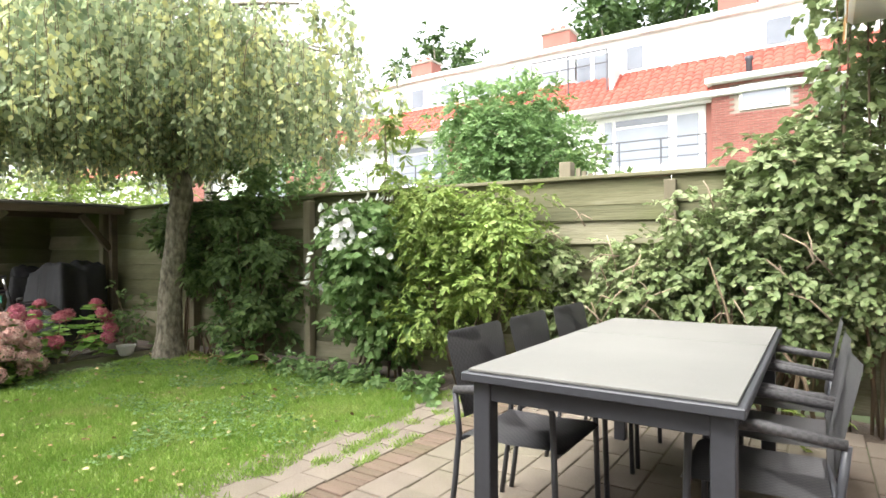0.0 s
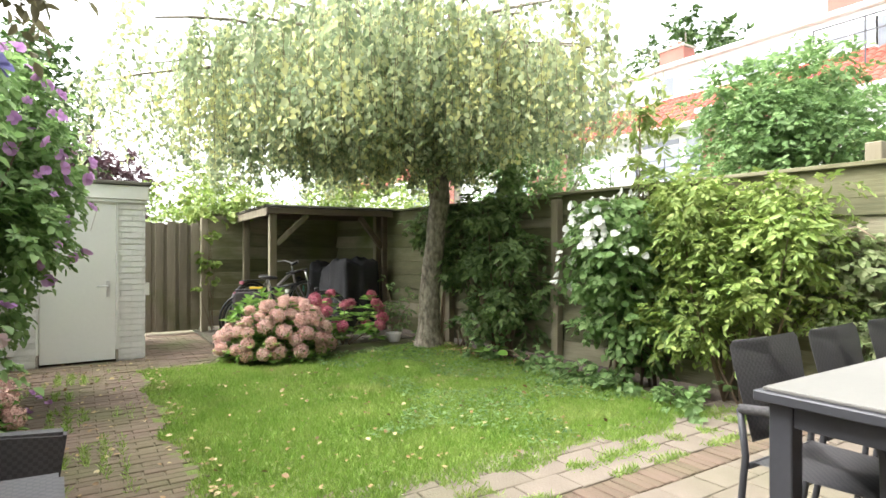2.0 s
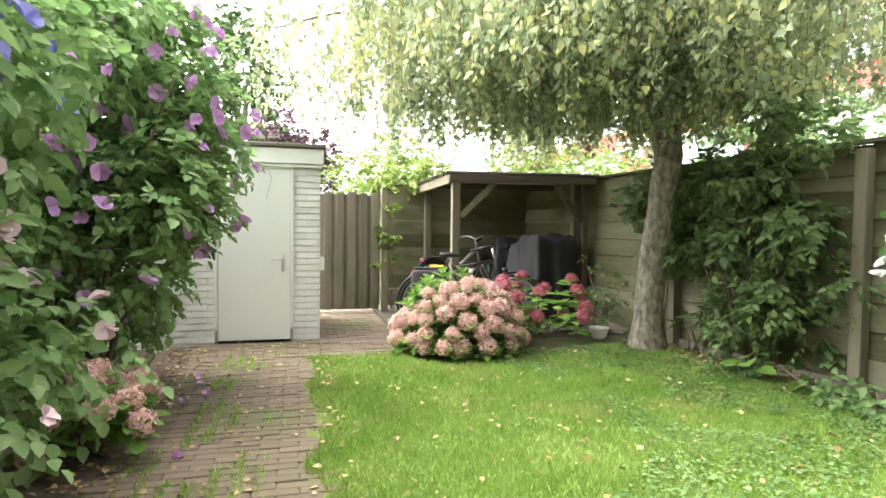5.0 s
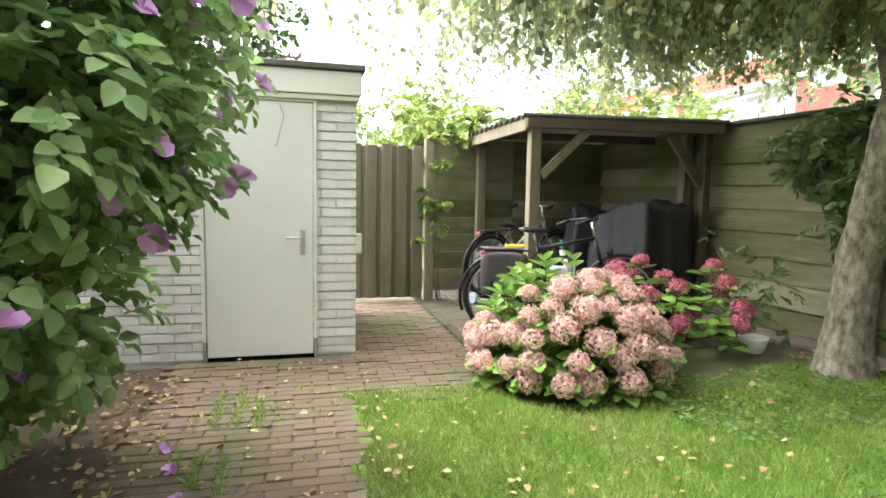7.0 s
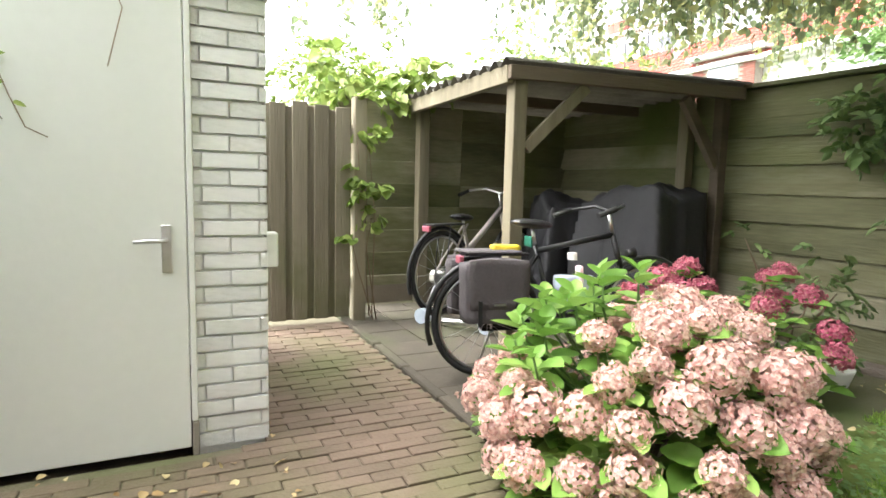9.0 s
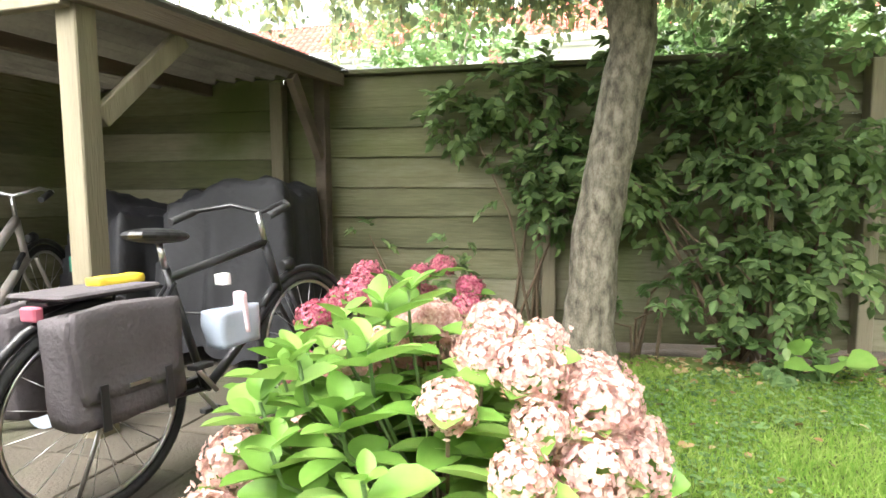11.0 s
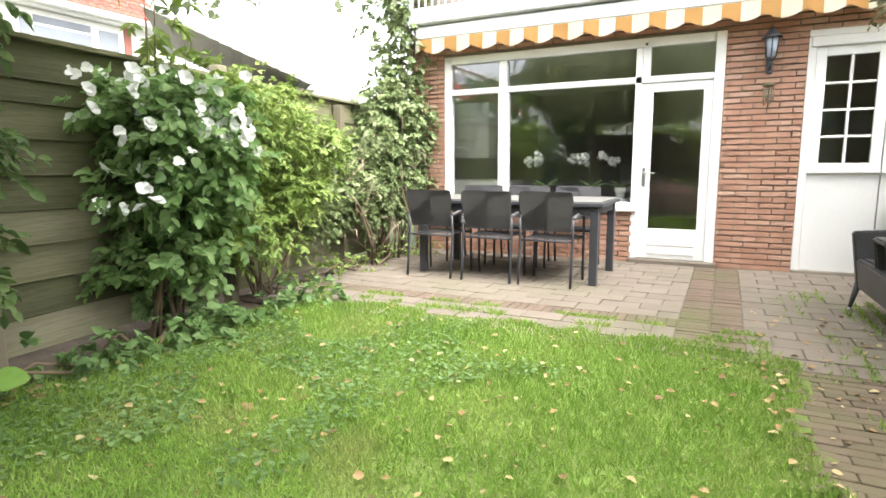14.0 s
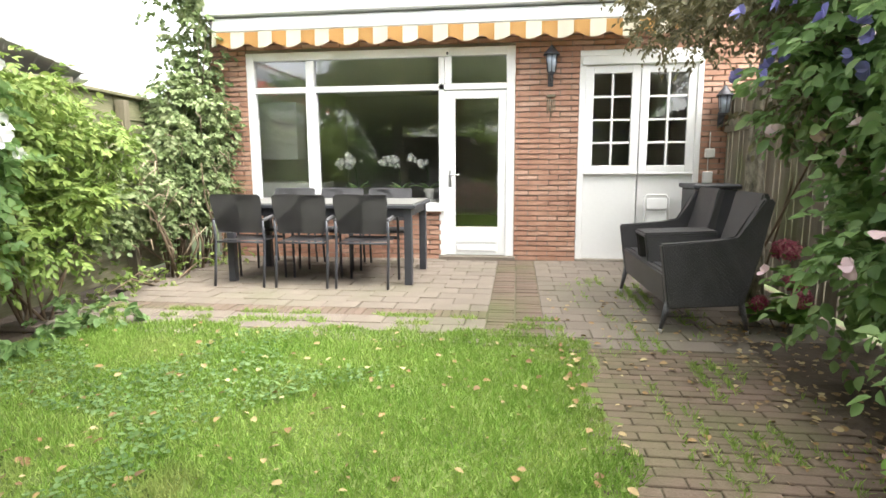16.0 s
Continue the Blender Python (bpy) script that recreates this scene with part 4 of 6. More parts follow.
def outer_points(centres, radii, n, facing, seed, proud=1.45):
    """Points on the outside of the clumps, on the side that faces a direction."""
    g = np.random.default_rng(seed)
    out, C, R = [], np.array(centres), np.array(radii)
    tries = 0
    while len(out) < n and tries < 20000:
        tries += 1
        k = g.integers(len(C))
        d = g.normal(size=3)
        d /= np.linalg.norm(d)
        if d @ np.asarray(facing) < 0.15:
            continue
        p = C[k] + d * R[k] * proud
        q = p + np.asarray(facing) * 0.12
        if ((((q - C) / R) ** 2).sum(1) < 1.0).any():
            continue
        out.append(p)
    return out


# dark shrub against the fence by the tree
c, r = bush_clumps(-5.95, -4.9, 4.15, 4.45, 0.4, 1.75, 26, 0.18, 11, outline=lambda x, y, z: z > 0.85 or x > -5.3)
shrub("dark_shrub", "tall dark green shrub against the fence", (-5.15, 4.35, 0), c, r, 4200, 0.075, 0.042, L_DARK, 12)
c, r = bush_clumps(-5.3, -4.55, 4.05, 4.5, 0.3, 2.3, 32, 0.18, 12)
shrub("dark_shrub", "tall dark green shrub with bare stems", (-5.1, 4.4, 0), c, r, 4200, 0.07, 0.04, L_DARK, 9)
c, r = bush_clumps(-6.95, -6.1, 4.26, 4.42, 0.6, 1.78, 26, 0.15, 13, outline=lambda x, y, z: z > 1.1 - 0.6 * (x + 6.95))
shrub("climbing_shrub", "dark green climber on the board fence", (-6.5, 4.4, 0), c, r, 3600, 0.075, 0.042, L_DARK, 6)

# white rose of sharon
c, r = bush_clumps(-3.9, -2.95, 4.1, 4.75, 0.25, 1.56, 66, 0.17, 21, outline=lambda x, y, z: ((x + 3.42) / 0.46) ** 2 + ((y - 4.5) / 0.42) ** 2 < (0.45 + 0.55 * min(1.0, (z - 0.2) / 0.7)) ** 2)
s = shrub("white_hibiscus", "rose of sharon shrub with white flowers", (-3.55, 4.45, 0), c, r, 5400, 0.063, 0.048, L_HIB, 10)
pts = [p for p in outer_points(c, r, 120, (-0.4, -0.85, 0.25), 3) + outer_points(c, r, 60, (0.6, -0.75, 0.25), 4) if p[2] > 1.15 or p[2] > 0.8 and p[0] < -3.75]
flower_heads("flower", [np.array(p) - np.array((-3.55, 4.45, 0)) for p in pts[:84]], 0.046, P_WHITE, s, facing=(0.0, -0.9, 0.3))

# yellow green shrub, then the creeper towards the house
c, r = bush_clumps(-3.15, -1.8, 4.25, 4.8, 0.35, 1.74, 78, 0.18, 31, outline=lambda x, y, z: y > 4.55 - 0.3 * min(1.0, (z - 0.2) / 0.4) and (z > 0.8 or x < -2.1))
shrub("yellow_green_shrub", "yellow green leafy hedge shrub", (-2.5, 4.6, 0), c, r, 6400, 0.054, 0.027, L_YELLOW, 10)
c, r = bush_clumps(-2.0, 0.45, 4.6, 5.0, 0.5, 2.2, 105, 0.17, 41, outline=lambda x, y, z: 0.5 + 0.3 * max(0, 4.8 - y) < z < 1.22 + max(0.0, x + 1.15) * 0.62)
cr = shrub("creeper", "pale green creeper hanging over the fence", (-0.3, 4.9, 0), c, r, 7000, 0.046, 0.04, L_IVY, 8, "climber")
g = random.Random(44)
for k in range(40):
    x, z = g.uniform(-1.2, 0.55), g.uniform(0.35, 1.5)
    y = g.uniform(-0.5, -0.28)
    w = Vector((g.uniform(-0.3, 0.3), g.uniform(-0.06, 0.1), g.uniform(-0.3, 0.25)))
    p = Vector((x, y, z))
    tubes("bare_stem", [([p, p + w * 0.5 + Vector((0, -0.03, 0.05)), p + w], [0.006, 0.005, 0.003])], DRY_STEM, cr, "dry pale brown stems", sides=5)
for k in range(9):
    x = g.uniform(-0.5, 0.5)
    p = Vector((x, g.uniform(-0.35, -0.15), 0))
    q = p + Vector((g.uniform(-0.5, 0.3), g.uniform(-0.15, 0.1), g.uniform(0.8, 1.3)))
    tubes("stem", [([p, p.lerp(q, 0.35) + Vector((g.uniform(-0.15, 0.15), -0.1, 0)), p.lerp(q, 0.7), q], [0.016, 0.013, 0.009, 0.005])], TWIG, cr, sides=6)
c, r = bush_clumps(-0.35, 0.45, 4.75, 5.15, 1.75, 2.2, 16, 0.15, 42, outline=lambda x, y, z: z < 2.0 + 0.55 * x)
shrub("creeper", "pale creeper with upright shoots beside the house", (0.0, 5.0, 0), c, r, 2400, 0.07, 0.05, L_IVY, 6, "climber")
c, r = bush_clumps(0.2, 0.6, 4.6, 5.3, 1.5, 4.6, 84, 0.16, 43)
shrub("wall_creeper", "green and reddish creeper climbing the brick corner", (0.45, 4.95, 0), c, r, 3000, 0.055, 0.05, L_IVY, 6, "climber")
c, r = bush_clumps(-3.45, -3.1, 4.5, 4.8, 1.6, 2.75, 9, 0.13, 44)
shrub("tall_shoots", "tall pale green leafy shoots above the hedge", (-3.3, 4.65, 0), c, r, 2600, 0.1, 0.034, L_YELLOW, 5)
c, r = bush_clumps(-9.05, -8.95, 1.7, 1.95, 0.55, 1.7, 9, 0.07, 45)
shrub("grape_vine", "yellow green vine climbing the gate post", (-9.0, 1.9, 0), c, r, 2600, 0.08, 0.075, L_YELLOW, 4, "climber", stem_r=0.006)
c, r = bush_clumps(-9.9, -9.3, 1.55, 2.9, 1.72, 2.15, 15, 0.13, 46)
shrub("grape_vine", "yellow green vine over the rear fence", (-9.85, 2.2, 0), c, r, 2200, 0.09, 0.085, L_YELLOW, 4, "climber")
c, r = bush_clumps(-6.0, -5.4, 4.1, 4.35, 0.1, 0.6, 8, 0.1, 47)
shrub("seedling_shrub", "young light green shrub in front of the fence", (-5.7, 4.25, 0), c, r, 2600, 0.06, 0.03, L_MID, 5)
c, r = bush_clumps(-5.3, -2.4, 3.95, 4.3, 0.02, 0.14, 46, 0.11, 48)
shrub("ground_cover", "low leafy ground cover along the fence", (-4.0, 4.15, 0), c, r, 2600, 0.06, 0.045, L_MID, 4, "plant")
c, r = bush_clumps(-2.3, 0.3, 4.25, 4.75, 0.02, 0.16, 36, 0.11, 49)
shrub("ground_cover", "low weeds beside the patio under the creeper", (-1.0, 4.5, 0), c, r, 2600, 0.045, 0.025, L_YELLOW, 4, "plant")
c, r = bush_clumps(-7.4, -6.7, 3.8, 4.15, 0.05, 0.8, 12, 0.12, 50)
shrub("shade_plant", "dark leafy plant between tree and shelter", (-6.95, 3.95, 0), c, r, 2600, 0.06, 0.03, L_DARK, 4, "plant")

# rose of sharon in mauve, and pink, along the path
c, r = bush_clumps(-5.9, -4.75, -1.05, 0.02, 0.5, 2.6, 95, 0.21, 51, outline=lambda x, y, z: y < -0.75 + 0.75 * min(1.0, (z - 0.2) / 0.9))
s = shrub("mauve_hibiscus", "tall rose of sharon with mauve flowers", (-5.2, -0.75, 0), c, r, 4600, 0.066, 0.046, L_HIB, 10, stem_r=0.02)
pts = outer_points(c, r, 80, (0.6, 0.78, 0.1), 5)
flower_heads("flower", [np.array(p) - np.array((-5.2, -0.75, 0)) for p in pts], 0.055, P_MAUVE, s, facing=(0.7, 0.7, 0.2))
c, r = bush_clumps(-4.1, -2.6, -1.1, -0.4, 0.4, 2.6, 80, 0.22, 52)
s = shrub("pink_hibiscus", "tall rose of sharon with blue and pale pink flowers", (-3.2, -0.85, 0), c, r, 4600, 0.066, 0.046, L_HIB, 10, stem_r=0.02)
pts = outer_points(c, r, 90, (0.5, 0.85, 0.1), 6) + outer_points(c, r, 90, (-0.6, 0.8, 0.1), 8)
flower_heads("flower", [np.array(p) - np.array((-3.2, -0.85, 0)) for p in pts[::3] if p[2] < 1.35], 0.05, P_PALE, s, facing=(0.3, 0.8, 0.2))
flower_heads("flower", [np.array(p) - np.array((-3.2, -0.85, 0)) for p in pts if p[2] > 1.5], 0.05, P_BLUE, s, facing=(0.2, 0.8, 0.2))
# grey green tree by the house corner
c, r = bush_clumps(-2.5, 0.1, -1.3, 0.0, 2.15, 3.2, 60, 0.21, 53)
c2, r2 = bush_clumps(-2.8, -0.9, -0.9, 0.22, 2.0, 2.8, 62, 0.17, 54)
c3, r3 = bush_clumps(-2.95, -2.35, -0.6, -0.25, 1.35, 2.2, 14, 0.14, 55)
c2, r2 = c2 + c3, r2 + r3
c, r = c + c2, r + r2
s = shrub("olive_tree", "small grey green leaved tree by the house", (-0.75, -0.95, 0), c, r, 4000, 0.05, 0.026, L_OLIVE, 3, "tree", stem_r=0.012)
tubes("trunk", [([(-0.95, 0.35, -0.05), (-0.93, 0.36, 0.5), (-0.86, 0.37, 1.1), (-0.83, 0.33, 1.7), (-0.78, 0.25, 2.3), (-0.6, 0.1, 2.8)], [0.085, 0.07, 0.062, 0.058, 0.045, 0.02])], BARK, s, sides=14)


# ---- hydrangea ----
def hydrangea(name, label, base, rx, ry, h, heads, material, seed, head_r=0.085, leafy=False):
    """A mound of flower heads on stems over broad leaves; a leafy one has flowerless shoots with whorls of leaves on its far top."""
    s = thing(name, label, "hydrangea", pose(*base))
    g = np.random.default_rng(seed)
    P, A, N, Z, tips, spots = [], [], [], [], [], []

    def whorl(p, way, n, size, lift):
        for j in range(n):
            a = 2 * math.pi * j / n + g.uniform(-0.3, 0.3)
            P.append(p + g.normal(size=3) * 0.008), A.append(np.array((math.cos(a), math.sin(a), lift)) + way * 0.3), N.append((0.25 * g.normal(), 0.25 * g.normal(), 1)), Z.append(size * g.uniform(0.75, 1.2))

    tries = 0
    while len(spots) < heads and tries < 9000:
        tries += 1
        a, e = 2 * math.pi * g.random(), math.asin(-0.05 + 1.05 * g.random())
        d = np.array((math.cos(e) * math.cos(a), math.cos(e) * math.sin(a), math.sin(e)))
        swell = 1 + 0.1 * noise.noise((d[0] * 2.5, d[1] * 2.5, d[2] * 2.5 + seed))
        p = np.array((rx * d[0], ry * d[1], 0.14 + (h - 0.14) * max(d[2], -0.05))) * np.array((swell, swell, 1)) * g.uniform(0.94, 1.05)
        if any(np.linalg.norm((p - q) * np.array((1, 1, 1.15))) < head_r * 1.95 for q, _ in spots):
            continue
        spots.append((p, d))
    for k, (p, d) in enumerate(spots):
        bare = leafy and d[0] < 0.1 and d[1] < 0.2 and d[2] > 0.5
        if bare:
            p = p + np.array((-0.02, -0.02, 0.03 + 0.07 * g.random()))
        if bare or k % 2 == 0:
            tubes("stem", [([(p[0] * 0.15, p[1] * 0.15, -0.02), (p[0] * 0.5, p[1] * 0.5, p[2] * 0.45), (p[0] * 0.95, p[1] * 0.95, p[2] * 0.82), tuple(p)], 0.005)], L_MID if bare else TWIG, s, sides=5)
        if bare:
            whorl(p, d, 3, 0.08, 0.8)
            whorl(p - np.array((0, 0, 0.045)), d, 3, 0.125, 0.35)
            whorl(p * np.array((0.95, 0.95, 1)) - np.array((0, 0, 0.12)), d, 4, 0.13, 0.05)
        else:
            tips.append((p, d, g.uniform(0.8, 1.2), g.integers(4)))
            whorl(p * 0.97 - d * head_r * 0.4, d, 4, 0.125, 0.1)
            whorl(p * 0.78 - d * head_r * 0.4, d, 4, 0.14, 0.0)
            whorl(p * 0.6, d, 3, 0.13, 0.0)
            if d[2] < 0.45:
                whorl(np.array((p[0] * 0.92, p[1] * 0.92, 0.05 + 0.08 * g.random())), d, 4, 0.12, 0.05)
                whorl(np.array((p[0] * 0.75, p[1] * 0.75, 0.16)), d, 4, 0.12, 0.1)
    L = np.array(Z)
    tagged(link("leaves", leaf_mesh("leaves", P, A, N, L, L * 0.66, 0.14, (0.22, 0.43, 0.5, 0.42, 0.22), (0.08, 0.25, 0.48, 0.72, 0.9), 0.2), L_HYD, s), kind="stuff")
    kinds = []
    for v in range(4):
        HP, HA, HN = [], [], []
        n = 270
        i = np.arange(n) + 0.5
        ph, th = np.arccos(1 - 1.72 * i / n), math.pi * (1 + 5 ** 0.5) * i
        d = np.stack([np.cos(th) * np.sin(ph), np.sin(th) * np.sin(ph), np.cos(ph)], 1) + g.normal(size=(n, 3)) * 0.07
        lump = np.array([1 + 0.3 * noise.noise((a * 2.6 + v * 7, b * 2.6, c * 2.6)) for a, b, c in d])[:, None]
        fl = d * head_r * np.array((1, 1, 0.84)) * lump * (0.93 + 0.1 * g.random((n, 1)))
        for p, dd in zip(fl, d):
            dd = dd / np.linalg.norm(dd) + g.normal(size=3) * 0.25
            u = np.cross(dd, g.normal(size=3))
            u /= np.linalg.norm(u)
            w = np.cross(dd, u)
            for e in (u, w, -u, -w):
                HP.append(p), HA.append(e + dd * (0.15 + 0.3 * g.random())), HN.append(dd + 0.25 * g.normal(size=3))
        L = head_r * 0.15 * (0.7 + 0.6 * g.random(len(HP)))
        kinds.append(leaf_mesh("flower_head", HP, HA, HN, L, L * 1.05, 0.1, PETAL))
    for p, d, k, v in tips:
        o = link("flower_head", kinds[v], material, s)
        q = Vector((d[0], d[1], d[2] + 0.9)).to_track_quat("Z", "Y").to_matrix().to_4x4()
        o.matrix_basis = Matrix.Translation(Vector(p)) @ q @ Matrix.Rotation(6.0 * k, 4, "Z") @ Matrix.Scale(k, 4)
    return s


hydrangea("pink_hydrangea", "hydrangea bush with faded pink flower heads", (-6.37, 2.1, 0), 0.54, 0.6, 0.65, 80, P_PINK, 2, 0.07, True)
hydrangea("crimson_hydrangea", "hydrangea bush with crimson flower heads", (-6.82, 3.08, 0), 0.44, 0.66, 0.72, 24, P_RED, 3, 0.066)
hydrangea("low_hydrangea", "low hydrangea with faded pink heads beside the path", (-4.4, -0.38, 0), 0.38, 0.28, 0.4, 16, P_PINK, 4, 0.07)
hydrangea("small_hydrangea", "small hydrangea with dark crimson heads by the wicker seats", (-2.1, -0.64, 0), 0.18, 0.14, 0.55, 5, P_RED, 6, 0.07)


# ---- neighbouring terrace ----
def terrace_row():
    t = thing("terraced_houses", "white and red terraced houses with tiled roofs", "house", pose(-6, 19.0, 0))
    x0, x1 = -40.0, 14.0
    part("wall", cube(x0, x1, 0, 6, 0, 5.75), RENDER, t)
    vs, fs = [], []
    profile = ((0.0, 0.0), (0.06, 0.055), (0.14, 0.075), (0.22, 0.055), (0.27, 0.0))
    rows, pitch = 8, 0.27
    x = x0
    while x < x1:
        for j in range(rows):
            f0, f1 = j / rows, (j + 1.25) / rows
            o = len(vs)
            for f, lift in ((f0, 0.07), (f1, 0.02)):
                for a, b in profile:
                    vs.append((x + a, -0.5 + f * 1.75, 5.78 + f * 1.5 + b + lift))
            for k in range(4):
                fs.append((o + k, o + k + 1, o + k + 6, o + k + 5))
            o = len(vs)
            for dz in (0.07, -0.01):
                for a, b in profile:
                    vs.append((x + a, -0.5 + f0 * 1.75, 5.78 + f0 * 1.5 + b + dz))
            for k in range(4):
                fs.append((o + k + 5, o + k + 6, o + k + 1, o + k))
        x += pitch
    me = bpy.data.meshes.new("roof_tiles")
    me.from_pydata(vs, [], fs)
    tagged(link("roof_tiles", me, TILE_RED, t), kind="stuff")
    part("gutter", cube(x0, x1, -0.68, -0.45, 5.64, 5.82, bevel=0.03), RENDER, t)
    part("soffit", cube(x0, x1, -0.45, -0.002, 5.6, 5.66), RENDER, t)
    part("dormer", cube(x0, x1, 1.2, 6, 6.6, 8.55, bevel=0.02), RENDER, t)
    part("dormer_roof", cube(x0, x1, 1.0, 6.2, 8.55, 8.72, bevel=0.02), RENDER, t)
    part("dormer_flashing", cube(x0, x1, 1.12, 1.2, 7.16, 7.24, bevel=0.01), ANTHRACITE, t)

    def light(x, w, z0=7.32, z1=8.25, glass=GLASS_FAR):
        f = part("window", cube(x, x + w, 1.13, 1.198, z0, z1, bevel=0.01), RENDER, t)
        part("pane", cube(x + 0.07, x + w - 0.07, 1.11, 1.128, z0 + 0.08, z1 - 0.08), glass, f)

    for a in (-33.7, -16.7, 0.3):
        k = 0
        for start, n, w in ((-24 + 14.3, 4, 0.74), (-20.6 + 14.3, 4, 0.74), (-17.1 + 14.3, 2, 0.7), (0.35, 2, 0.68), (1.95, 2, 0.68), (3.75, 4, 0.79)):
            for i in range(n):
                light(a + start - 0.05 + i * (w + 0.02), w, glass=GLASS_DARK if (i * 3 + k) % 5 == 3 else GLASS_FAR)
            k += 1
        for i in range(2):
            light(a - 1.5 + i * 0.66, 0.64, 6.95, 8.22, GLASS_DARK)
        rl = part("dormer_railing", cube(a - 2.85, a - 0.05, 0.28, 0.32, 7.98, 8.02), ANTHRACITE, t, "dark thin balcony railing")
        part("rail", cube(a - 2.85, a - 0.05, 0.28, 0.32, 7.55, 7.58), ANTHRACITE, rl)
        for i in range(3):
            part("rail_post", cube(a - 2.85 + i * 1.38, a - 2.81 + i * 1.38, 0.28, 0.32, 6.6, 7.98), ANTHRACITE, rl)
        part("dormer_cheek", cube(a - 0.02, a + 0.12, 0.35, 1.2, 6.5, 7.9, bevel=0.02), RENDER, t)
    for a in (-27.6, -18.5, -9.2, 0.0, 9.2):
        w = part("bay_front", cube(a + 0.2, a + 3.35, -0.06, -0.004, 3.6, 5.55, bevel=0.01), RENDER, t)
        part("large_pane", cube(a + 0.62, a + 2.26, -0.085, -0.062, 3.92, 5.12), GLASS_FAR, w)
        part("top_pane", cube(a + 0.62, a + 2.26, -0.085, -0.062, 5.2, 5.4), GLASS_DARK, w)
        part("side_pane", cube(a + 0.26, a + 0.5, -0.085, -0.062, 3.92, 5.4), GLASS_FAR, w)
        part("door_pane", cube(a + 2.52, a + 3.14, -0.085, -0.062, 3.7, 5.35), GLASS_FAR, w)
        part("brick_panel", cube(a - 0.6, a + 3.55, -0.05, -0.003, 2.6, 3.58), BRICK_FAR, t)
        part("brick_pier", cube(a + 3.36, a + 3.6, -0.08, -0.002, 3.58, 5.6), BRICK_FAR, t)
        r = part("railing", cube(a - 0.3, a + 3.5, -0.9, -0.87, 4.52, 4.56), ANTHRACITE, t, "dark thin balcony railing")
        for z in (3.95, 4.24):
            part("rail", cube(a - 0.3, a + 3.5, -0.9, -0.87, z, z + 0.025), ANTHRACITE, r)
        for i in range(4):
            part("rail_post", cube(a - 0.3 + i * 1.25, a - 0.26 + i * 1.25, -0.9, -0.87, 3.4, 4.52), ANTHRACITE, r)
        part("balcony", cube(a - 0.5, a + 3.6, -0.95, -0.065, 3.2, 3.4), RENDER, t)
    for a in (-24.0, -14.9, -5.7, 3.58):
        b = part("brick_bay", cube(a, a + 2.6, -0.5, -0.081, 0, 6.0), MORTAR, t)
        bm = bmesh.new()
        z, row = 3.0, 0
        while z < 5.98:
            x = a - (0.12 if row % 2 else 0.0)
            while x < a + 2.6:
                u, w = max(x, a), min(x + 0.225, a + 2.6)
                if w - u > 0.03 and not (u < a + 1.98 and w > a + 0.7 and 5.1 < z + 0.05 < 5.92):
                    box(bm, u, w, -0.53, -0.5, z, z + 0.06)
                x += 0.24
            z += 0.075
            row += 1
        tagged(part("bay_brick", bm, BRICK_FAR, b), kind="stuff")
        part("bay_roof", cube(a - 0.15, a + 3.1, -0.8, 0.3, 6.0, 6.16, bevel=0.02), RENDER, b)
        part("bay_window", cube(a + 0.72, a + 1.96, -0.56, -0.49, 5.15, 5.88, bevel=0.01), RENDER, b)
        part("bay_pane", cube(a + 0.8, a + 1.88, -0.585, -0.562, 5.23, 5.8), GLASS_FAR, b)
    tubes("vent_pipe", [([(4.5, 0.1, 6.2), (4.5, 0.1, 6.72), (4.5, 0.1, 6.74), (4.5, 0.1, 6.85)], [0.09, 0.09, 0.12, 0.12])], ANTHRACITE, t, "dark roof vent pipe", 12)
    for a in (-24.0, -17.0, -10.06, -3.3, 3.3):
        c = part("chimney", cube(a, a + 1.2, 3.0, 3.8, 8.6, 10.05, bevel=0.02), BRICK_FAR, t)
        part("chimney_cap", cube(a - 0.06, a + 1.26, 2.94, 3.86, 10.05, 10.14, bevel=0.02), MORTAR, c)
        for x in (0.3, 0.75):
            tubes("chimney_pot", [([(a + x, 3.4, 10.1), (a + x, 3.4, 10.4)], [0.12, 0.1])], BRICK_FAR, c, sides=10)
    return t


terrace_row()


def next_house():
    h = thing("neighbouring_house", "grey house with slate roof beyond the fence", "house", pose(4.4, 12.4, 0, 0, 0, -43))
    part("wall", cube(-1.5, 2.0, 0, 5, 0, 3.1), MORTAR, h)
    bm = bmesh.new()
    k = 14
    for i in range(k):
        f0, f1 = i / k, (i + 1.15) / k
        box(bm, 0, 1, -0.3, 5.3, 0, 1)
        vs = list(bm.verts)[-8:]
        for v in vs:
            f = f0 if v.co.x < 0.5 else f1
            v.co = Vector((-1.6 + 3.8 * f, v.co.y, 4.75 - 1.6 * f + (0.05 if v.co.z > 0.5 else 0.0) - (0.02 if v.co.x < 0.5 else 0.0)))
    tagged(part("roof", bm, SLATE, h), kind="stuff")
    part("gutter", cube(2.1, 2.3, -0.3, 5.3, 3.02, 3.14, bevel=0.03), RENDER, h)
    return h


SLATE = mat("grey_slate", [(0.24, 0.23, 0.225), (0.34, 0.33, 0.32)], 2.0, 0.7, 0.2, 20, "island")
next_house()


